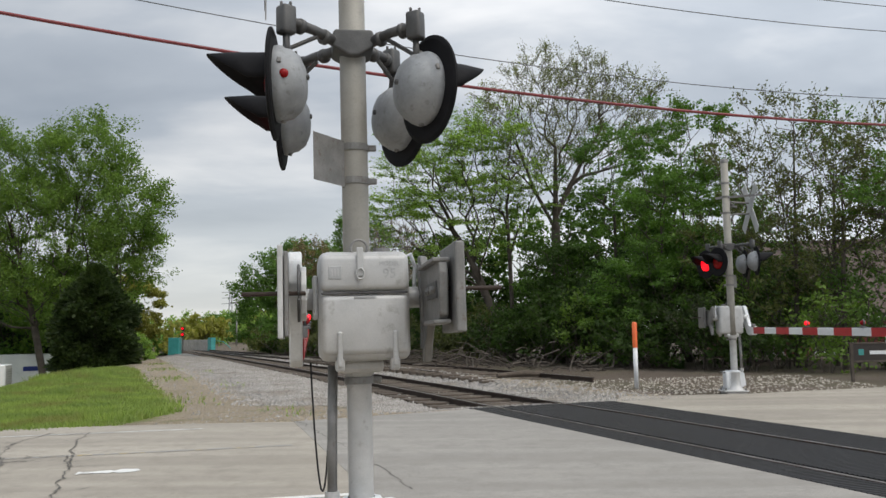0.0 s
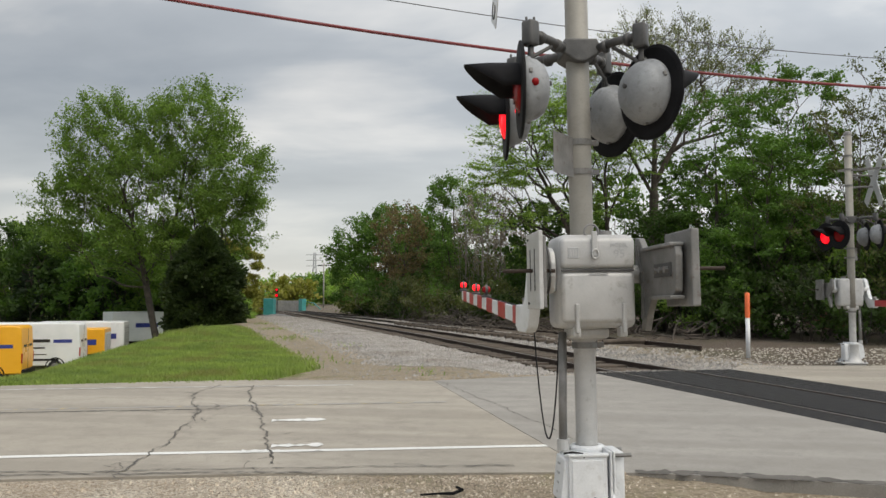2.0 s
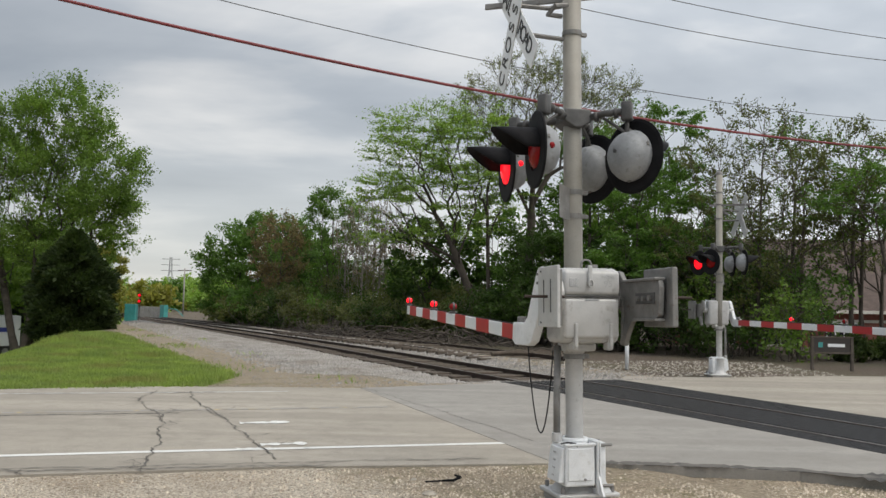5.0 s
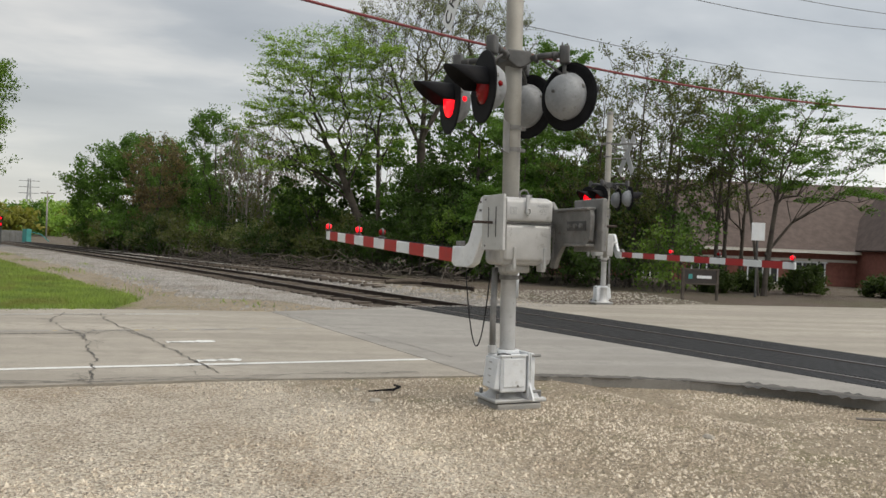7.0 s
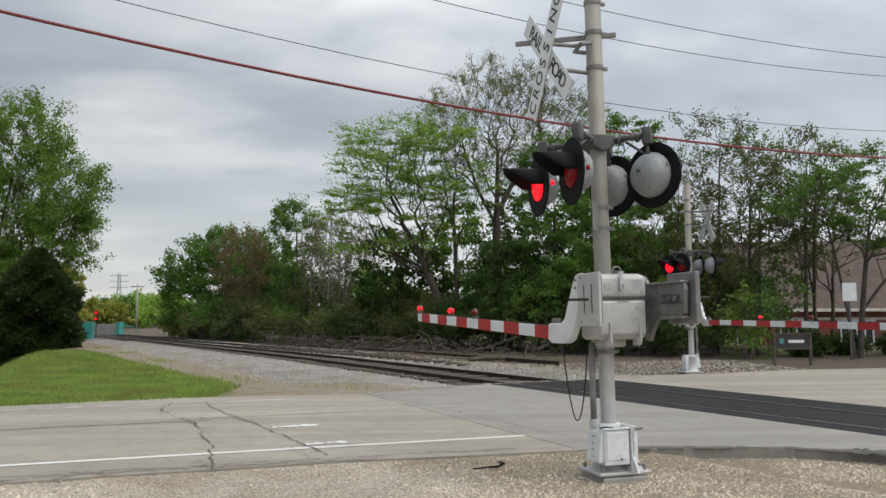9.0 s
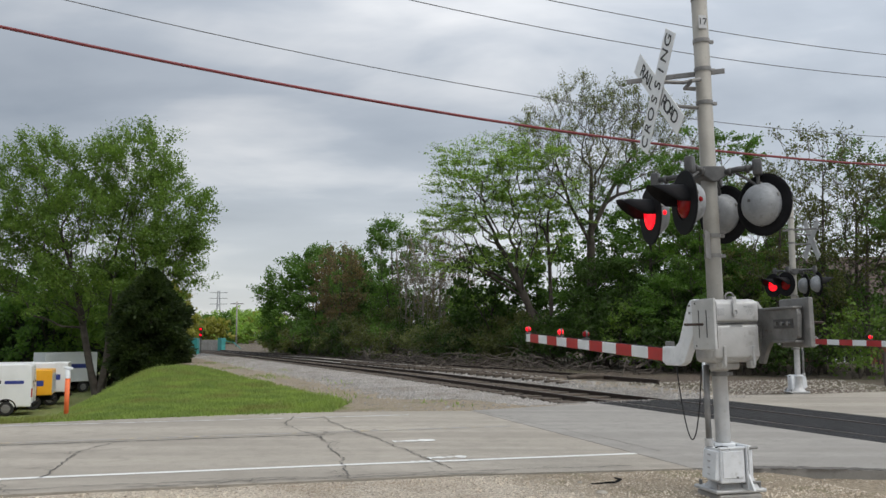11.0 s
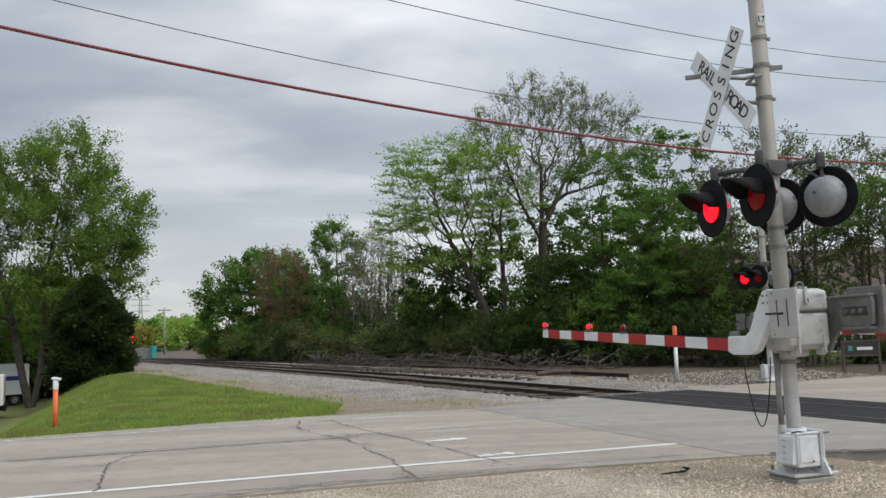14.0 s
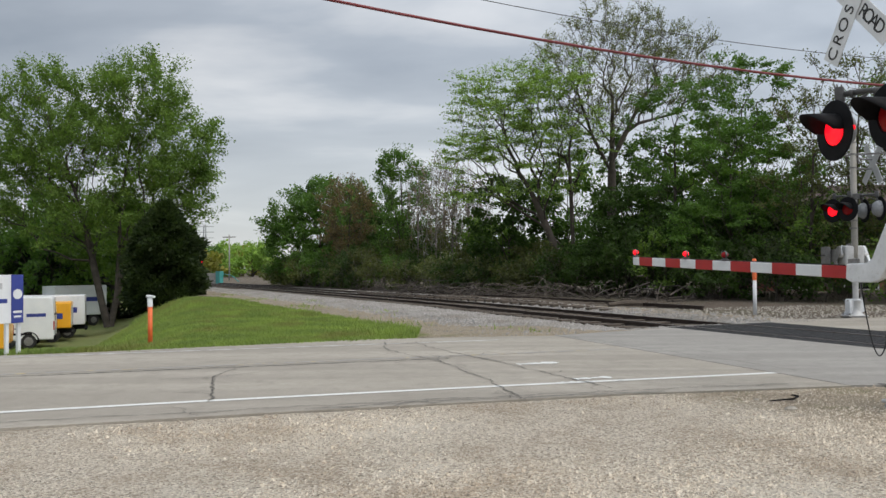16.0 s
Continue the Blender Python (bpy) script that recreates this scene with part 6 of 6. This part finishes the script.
def parking_sign(at):
    th = thing("road_sign", Matrix.Translation((*at, height_at(*at))), "white rectangular road sign on a dark post", "sign")
    part("post", box((0.06, 0.05, 2.6), (0, 0, 1.2)), M_DARKSTEEL, th, "dark post")
    part("panel", box((0.46, 0.012, 0.62), (0, -0.04, 2.3), Matrix.Rotation(radians(-12), 4, "Z"), 0.004, segments=1), M_SIGN, th, "white panel")


parking_sign((13.6, 24.1))

# ---- brick building ----
M_BRICK = worn("red_brick_wall", (0.20, 0.072, 0.055), (0.28, 0.11, 0.085), 5, 0.9, 0.0, 22, 0.4)
M_SHINGLE = worn("brown_shingle_roof", (0.075, 0.055, 0.048), (0.125, 0.092, 0.08), 3, 0.95, 0.0, 14, 0.6)
M_TRIM = worn("cream_trim_paint", (0.58, 0.55, 0.49), (0.68, 0.65, 0.6), 3, 0.6)


def building():
    th = thing("brick_building", Matrix.Translation((25.8, 37.5, -0.4)) @ Matrix.Rotation(radians(-11), 4, "Z"), "low red brick building with steep brown shingle roof", "building")
    wall = part("wall", box((22, 9, 2.6), (-3.5, 4.5, 1.1), bevel=0.01, segments=1), M_BRICK, th, "red brick wall")
    part("band", box((22.1, 0.08, 0.14), (-3.5, -0.02, 1.75)), M_TRIM, wall, "cream stone band")
    o = [(-0.5, 2.2), (9.5, 2.2), (4.5, 6.2)]
    roof = part("roof", slab(o, 22.6, Matrix(((0, 0, 1, -14.8), (1, 0, 0, 0), (0, 1, 0, 0), (0, 0, 0, 1)))), M_SHINGLE, th, "steep brown shingle roof")
    part("eave", box((22.6, 0.12, 0.16), (-3.5, -0.5, 2.2)), M_TRIM, roof)
    for x in (-12.4, -9.4, -6.4, -3.4, -0.9):
        w = part("window", box((1.7, 0.06, 1.15), (x, -0.035, 1.05)), M_GLASS, th, "window with white bars")
        part("window_frame", box((1.86, 0.05, 0.08), (x, -0.05, 1.64)), M_SIGN, w)
        part("window_sill", box((1.86, 0.09, 0.08), (x, -0.06, 0.45)), M_TRIM, w)
        for k in range(5):
            part("window_bar", box((0.07, 0.05, 1.15), (x - 0.8 + 0.4 * k, -0.06, 1.05)), M_SIGN, w)
    # gabled wing towards the road
    o = [(-2.6, 0), (2.6, 0), (2.6, 2.4), (0, 6.0), (-2.6, 2.4)]
    wing = part("wing", slab(o, 6.0, Matrix(((1, 0, 0, 4.2), (0, 0, 1, -4.2), (0, 1, 0, 0), (0, 0, 0, 1)))), M_BRICK, th, "brick gable wing")
    for s in (-1, 1):
        ang = math.atan2(3.6, 2.6)
        part("wing_roof", box((4.75, 6.5, 0.14), (4.2 + s * 1.42, -1.3, 4.25), Matrix.Rotation(s * ang, 4, "Y"), 0.02, segments=1), M_SHINGLE, wing, "steep wing roof")
        part("barge_board", box((4.75, 0.10, 0.2), (4.2 + s * 1.42, -4.5, 4.22), Matrix.Rotation(s * ang, 4, "Y")), M_SIGN, wing, "white gable edge")
    part("window", box((0.22, 0.08, 0.95), (4.2, -4.22, 4.1)), M_SIGN, wing, "slim white gable window")
    part("lintel", box((1.9, 0.08, 0.32), (4.2, -4.22, 2.65)), M_SIGN, wing, "white name board")
    w = part("window", box((2.4, 0.06, 1.3), (4.2, -4.215, 1.0)), M_GLASS, wing, "wide window")
    for k in range(7):
        part("window_bar", box((0.08, 0.05, 1.3), (3.0 + 0.4 * k, -4.25, 1.0)), M_SIGN, w)
    part("kerb", box((26, 0.5, 0.16), (-2, -6.6, 0.05)), M_CONCRETE, th, "pale kerb")


building()
M_LEAF_BOX = leaf_material("clipped_dark_hedge_leaves", (0.018, 0.032, 0.009), (0.05, 0.072, 0.022))
for k, (x, y, r, h) in enumerate(((17.4, 27.0, 0.95, 1.25), (15.6, 27.6, 0.8, 0.8), (20.6, 26.6, 0.75, 0.8), (18.9, 29.2, 0.8, 0.8), (13.4, 26.6, 0.7, 0.9))):
    tree("rounded clipped dark shrub in the bed", (x, y), 400 + k, [(0, 0, h * 0.5, r * 0.85, r * 0.85, h * 0.42)], [straight(h * 0.4, (0, 0), 2)], tips=60, leaves=3200, leaf=0.12, leaf_mat=M_LEAF_BOX, trunk_r=0.04, spread=0.16, name="shrub", category="shrub", shell=0.9)

# ---- far along the line ----


def utility_pole(at, h):
    th = thing("utility_pole", Matrix.Translation((*at, height_at(*at))), "pale timber utility pole beside the railway", "utility pole")
    part("pole", tube([(0, 0, -0.3), (0, 0, h)], [0.16, 0.12], 10), M_CONCRETE, th, smooth=True)
    part("crossarm", box((2.4, 0.14, 0.15), (0, 0, h - 0.4)), M_TIE, th, "timber crossarm")


utility_pole((-44.1, 151), 8.4)


def pylon(at, h):
    th = thing("pylon", Matrix.Translation((*at, 0)), "hazy steel lattice pylon on the skyline", "pylon")
    for sx in (-1, 1):
        for sy in (-1, 1):
            part("leg", tube([(sx * h * 0.1, sy * h * 0.1, 0), (sx * h * 0.025, sy * h * 0.025, h * 0.7), (sx * h * 0.017, sy * h * 0.017, h)], 0.13, 5), M_HAZE, th)
    for z in (0.72, 0.84, 0.96):
        part("arm", tube([(-h * 0.19, 0, h * z), (h * 0.19, 0, h * z)], 0.13, 5), M_HAZE, th)
    for k in range(6):
        a, b = h * (0.11 - 0.0153 * k), h * (0.11 - 0.0153 * (k + 1))
        part("brace", tube([(-a, -a, h * 0.12 * k), (b, -b, h * 0.12 * (k + 1))], 0.08, 4), M_HAZE, th)


pylon((-99, 329), 19)


def bridge(at):
    th = thing("bridge_parapet", Matrix.Translation((*at, -0.6)) @ Matrix.Rotation(TRACK_A + radians(24), 4, "Z"), "grey bridge parapet with a teal end panel", "bridge")
    part("wall", box((0.4, 9, 1.5), (0, 0, 0.65), bevel=0.03), M_CONCRETE, th, "grey parapet wall")
    for k in range(7):
        part("rib", box((0.5, 0.12, 1.4), (0, -4 + 1.3 * k, 0.62)), M_CONCRETE, th)
    part("end_panel", box((0.6, 0.9, 1.7), (0, -4.8, 0.8), bevel=0.02), M_TEAL, th, "teal end panel")
    part("handrail", tube([(0.3, -5.2, 1.3), (0.9, -6.2, 1.1), (1.2, -7.4, 0.3)], 0.05, 6), M_TEAL, th)


bridge((-36.9, 107.0))


def line_signal(at):
    th = thing("line_signal", Matrix.Translation((*at, height_at(*at))), "teal signal cabinet with red lights beside the track", "railway signal")
    part("cabinet", box((1.1, 0.9, 1.75), (0.2, 0, 0.8), bevel=0.04), M_TEAL, th, "teal cabinet")
    part("post", tube([(0.95, 0.2, 0), (0.95, 0.2, 2.6)], 0.06, 8), M_DARKSTEEL, th)
    for z in (2.0, 2.6):
        head = part("signal_head", box((0.34, 0.2, 0.4), (0.95, 0.1, z), bevel=0.05), M_BLACK, th)
        part("signal_lens", lathe([(0.0, 0.03), (0.12, 0.01), (0.12, 0)], 14, Matrix.Translation((0.95, -0.01, z)) @ Matrix.Rotation(radians(90), 4, "X")), M_LENS_ON, head, "lit red lens")


line_signal(track_point(80, -2.2))

# ---- loose stones, grass and debris ----


def pebbles(name, pts, sizes, mat, label, seed):
    """Irregular four-sided stones, bedded in the ground, joined."""
    rng = np.random.default_rng(seed)
    n = len(pts)
    base = np.array([(1, 0, -0.25), (0, 1, -0.25), (-1, 0, -0.25), (0, -1, -0.25), (0, 0, 0.7)], float)
    v = base[None] * rng.uniform(0.6, 1.25, (n, 5, 1)) * np.asarray(sizes)[:, None, None]
    a = rng.uniform(0, 2 * math.pi, n)
    c, s = np.cos(a)[:, None], np.sin(a)[:, None]
    v = np.stack([v[..., 0] * c - v[..., 1] * s, v[..., 0] * s + v[..., 1] * c, v[..., 2]], -1) + pts[:, None]
    tri = np.array([(0, 1, 4), (1, 2, 4), (2, 3, 4), (3, 0, 4)])
    ob = quads(name, v[:, tri].reshape(-1, 3), mat, 3)
    return tagged(ob, label, "stones", kind="stuff")


def inside_gravel(x, y):
    return seg_side(x, y, NEAR_GRAVEL) < -0.12


def stone_material(name, stops, fine):
    m, N, L, P = material(name, 0.92)
    n = tex(N, L, 45, 1)
    soil = ramp(N, L, tex(N, L, 0.8, 6, 0.65).outputs[0], [(0.38, (0.74, 0.68, 0.61)), (0.5, (1.0, 0.98, 0.95)), (0.62, (1.15, 1.13, 1.1))])
    stops_col = mix(N, L, 1.0, ramp(N, L, n.outputs[0], stops), soil, "MULTIPLY")
    L.new(mix(N, L, 0.2, stops_col, ramp(N, L, tex(N, L, fine, 3).outputs[0], [(0.3, (0.12, 0.11, 0.1)), (0.7, (0.5, 0.47, 0.42))])), P.inputs["Base Color"])
    return m


M_PEBBLE = stone_material("buff_gravel_stones", [(0.28, (0.13, 0.105, 0.08)), (0.4, (0.36, 0.30, 0.235)), (0.52, (0.61, 0.525, 0.415)), (0.7, (0.85, 0.78, 0.665))], 160)
M_BEDSTONE = stone_material("grey_track_stones", [(0.3, (0.13, 0.122, 0.118)), (0.5, (0.29, 0.28, 0.27)), (0.7, (0.52, 0.505, 0.49))], 120)
rng2 = np.random.default_rng(21)
n = 205000
gx, gy = rng2.uniform(-9.5, 8.5, n), rng2.uniform(-0.6, 6.6, n)
patchy = np.sin(gx * 1.1 + 0.6 * gy) + np.sin(gy * 1.7 - 0.8 * gx + 1.0) + 0.7 * rng2.normal(0, 1, n)
keep = inside_gravel(gx, gy) & (patchy + 0.22 * (gx + 2) > -0.35) & (road_uv(gx, gy)[1] < np.where(gx < -2.0, -1.25 + 0.25 * rng2.normal(0, 1, n), 9.0))
gx, gy = gx[keep], gy[keep]
sz = np.minimum(0.032, 0.005 + rng2.exponential(0.0042, len(gx)))
pebbles("gravel", np.stack([gx, gy, height(gx, gy) + sz * 0.2], -1), sz, M_PEBBLE, "loose buff gravel stones on the ground", 1)
n = 52000
bu, bv = 4.0 + 55 * rng2.uniform(0, 1, n) ** 1.6, rng2.normal(-0.8, 2.0, n)
bx, by = TP.x + TD.x * bu + TN.x * (bv + GAUGE / 2), TP.y + TD.y * bu + TN.y * (bv + GAUGE / 2)
bs = rng2.uniform(0.025, 0.055, n) * (1 + bu / 60)
keep = (bv < 3.4) & (bv > -5.0) & ((bv > -1.3) | (bu > 3.4 + 0.9 * np.abs(bv))) & ((np.abs(bv) > 1.3) | (rng2.uniform(0, 1, n) < 0.25))
pebbles("ballast", np.stack([bx, by, height(bx, by) + 0.008], -1)[keep], bs[keep], M_BEDSTONE, "grey crushed stone ballast between the ties", 2)
n = 7000
vu, vv = 3.2 + 36 * rng2.uniform(0, 1, n) ** 1.4, -(1.2 + 5.2 * rng2.uniform(0, 1, n) ** 2.2)
vx, vy = TP.x + TD.x * vu + TN.x * vv, TP.y + TD.y * vu + TN.y * vv
keep = (seg_side(vx, vy, GRASS_EDGE) < -0.3) & (road_uv(vx, vy)[1] > LANE + 0.8 + 0.12 * np.maximum(0, vx + 3))
pebbles("verge_stones", np.stack([vx, vy, height(vx, vy) + 0.006], -1)[keep], (0.010 + rng2.exponential(0.008, n))[keep], M_BEDSTONE, "scattered stones on the verge beside the ballast", 4)
n = 2200
sx, sy = rng2.uniform(0.5, 9.5, n), rng2.uniform(17.2, 24.5, n)
tu, tv = track_uv(sx, sy)
keep = (tv > 2.6) & (sy > 17.9 + 0.28 * np.maximum(0, sx - 5))
pebbles("pale_stones", np.stack([sx, sy, height(sx, sy) + 0.01], -1)[keep], rng2.uniform(0.015, 0.042, n)[keep], M_STONE, "pale broken stones beside the siding", 3)


def blades(name, pts, tall, mat, label, seed):
    rng = np.random.default_rng(seed)
    n = len(pts)
    a = rng.uniform(0, 2 * math.pi, n)
    w = 0.012 + 0.010 * rng.uniform(0, 1, n)
    side = np.stack([np.cos(a) * w, np.sin(a) * w, np.zeros(n)], -1)
    tip = np.stack([rng.normal(0, 0.4, n) * tall, rng.normal(0, 0.4, n) * tall, tall], -1)
    return tagged(quads(name, np.stack([pts - side, pts + side, pts + tip], 1).reshape(-1, 3), mat, 3), label, "grass", kind="stuff")


n = 260000
gx, gy = rng2.uniform(-19, -5.5, n), 10.6 + 28 * rng2.uniform(0, 1, n) ** 1.5
edge = seg_side(gx, gy, GRASS_EDGE)
keep = (edge > 0.15 * rng2.normal(0, 1.5, n)) & (edge > -0.4)
gx, gy, edge = gx[keep], gy[keep], edge[keep]
tall = rng2.uniform(0.03, 0.09, len(gx)) * (1 + 0.9 * (np.sin(gx * 0.8) * np.sin(gy * 0.5) > 0.6)) * np.where((gx < -12.3) & (gy > 15), 1.9, 1.0)
blades("lawn", np.stack([gx, gy, height(gx, gy)], -1), tall, M_GRASS, "mown spring lawn with longer grass on the bank", 5)
wu, wv = rng2.uniform(4, 40, 9000), -rng2.uniform(3.2, 6.2, 9000)
wx, wy = TP.x + TD.x * wu + TN.x * wv, TP.y + TD.y * wu + TN.y * wv
keep = (np.sin(wx * 1.7) + np.sin(wy * 1.1 + wx) + rng2.normal(0, 0.9, 9000) > 2.1) & (road_uv(wx, wy)[1] > LANE + 1.0)
blades("weeds", np.stack([wx, wy, height(wx, wy)], -1)[keep], rng2.uniform(0.04, 0.14, 9000)[keep], M_GRASS, "thin weeds on the gravel verge", 6)

twig = part("twig", tube([(-0.19, 0, 0.012), (-0.05, 0.02, 0.02), (0.06, 0.0, 0.03), (0.12, 0.04, 0.05), (0.07, 0.08, 0.06)], [0.007, 0.009, 0.013, 0.014, 0.008], 7), M_BLACK)
twig.matrix_basis = Matrix.Translation((-1.46, 5.45, height_at(-1.46, 5.45)))
tagged(twig, "dark scrap of rubber lying on the gravel", "scrap")
for k, (x, y, r) in enumerate(((-1.62, 5.0, 0.05), (-1.75, 5.55, 0.03), (0.8, 3.5, 0.045), (4.1, 4.6, 0.06))):
    st = part("stone", lathe([(0, 0.7 * r), (0.6 * r, 0.6 * r), (r, 0.2 * r), (0.9 * r, -0.2 * r), (0, -0.3 * r)], 7), M_STONE)
    st.matrix_basis = Matrix.Translation((x, y, height_at(x, y))) @ Matrix.Rotation(k, 4, "Z") @ Matrix.Diagonal((1.3, 0.9, 1, 1))
    tagged(st, "single fist-sized stone on the gravel", "stone", "loose stones")
stick = part("stick", tube([(-0.5, 0.12, 0.03), (0, 0, 0.035), (0.45, -0.1, 0.03)], [0.012, 0.018, 0.02], 6), M_PALEBARK)
stick.matrix_basis = Matrix.Translation((3.2, 4.2, height_at(3.2, 4.2)))
tagged(stick, "pale bare stick on the dark gravel", "stick")
log = part("log", tube([(-0.9, 0, 0.1), (0, 0.06, 0.14), (0.7, 0.0, 0.1)], [0.07, 0.10, 0.08], 8), M_TIE)
log.matrix_basis = Matrix.Translation((1.6, 25.8, height_at(1.6, 25.8))) @ Matrix.Rotation(0.4, 4, "Z")
tagged(log, "dark broken timber lying by the siding", "timber")
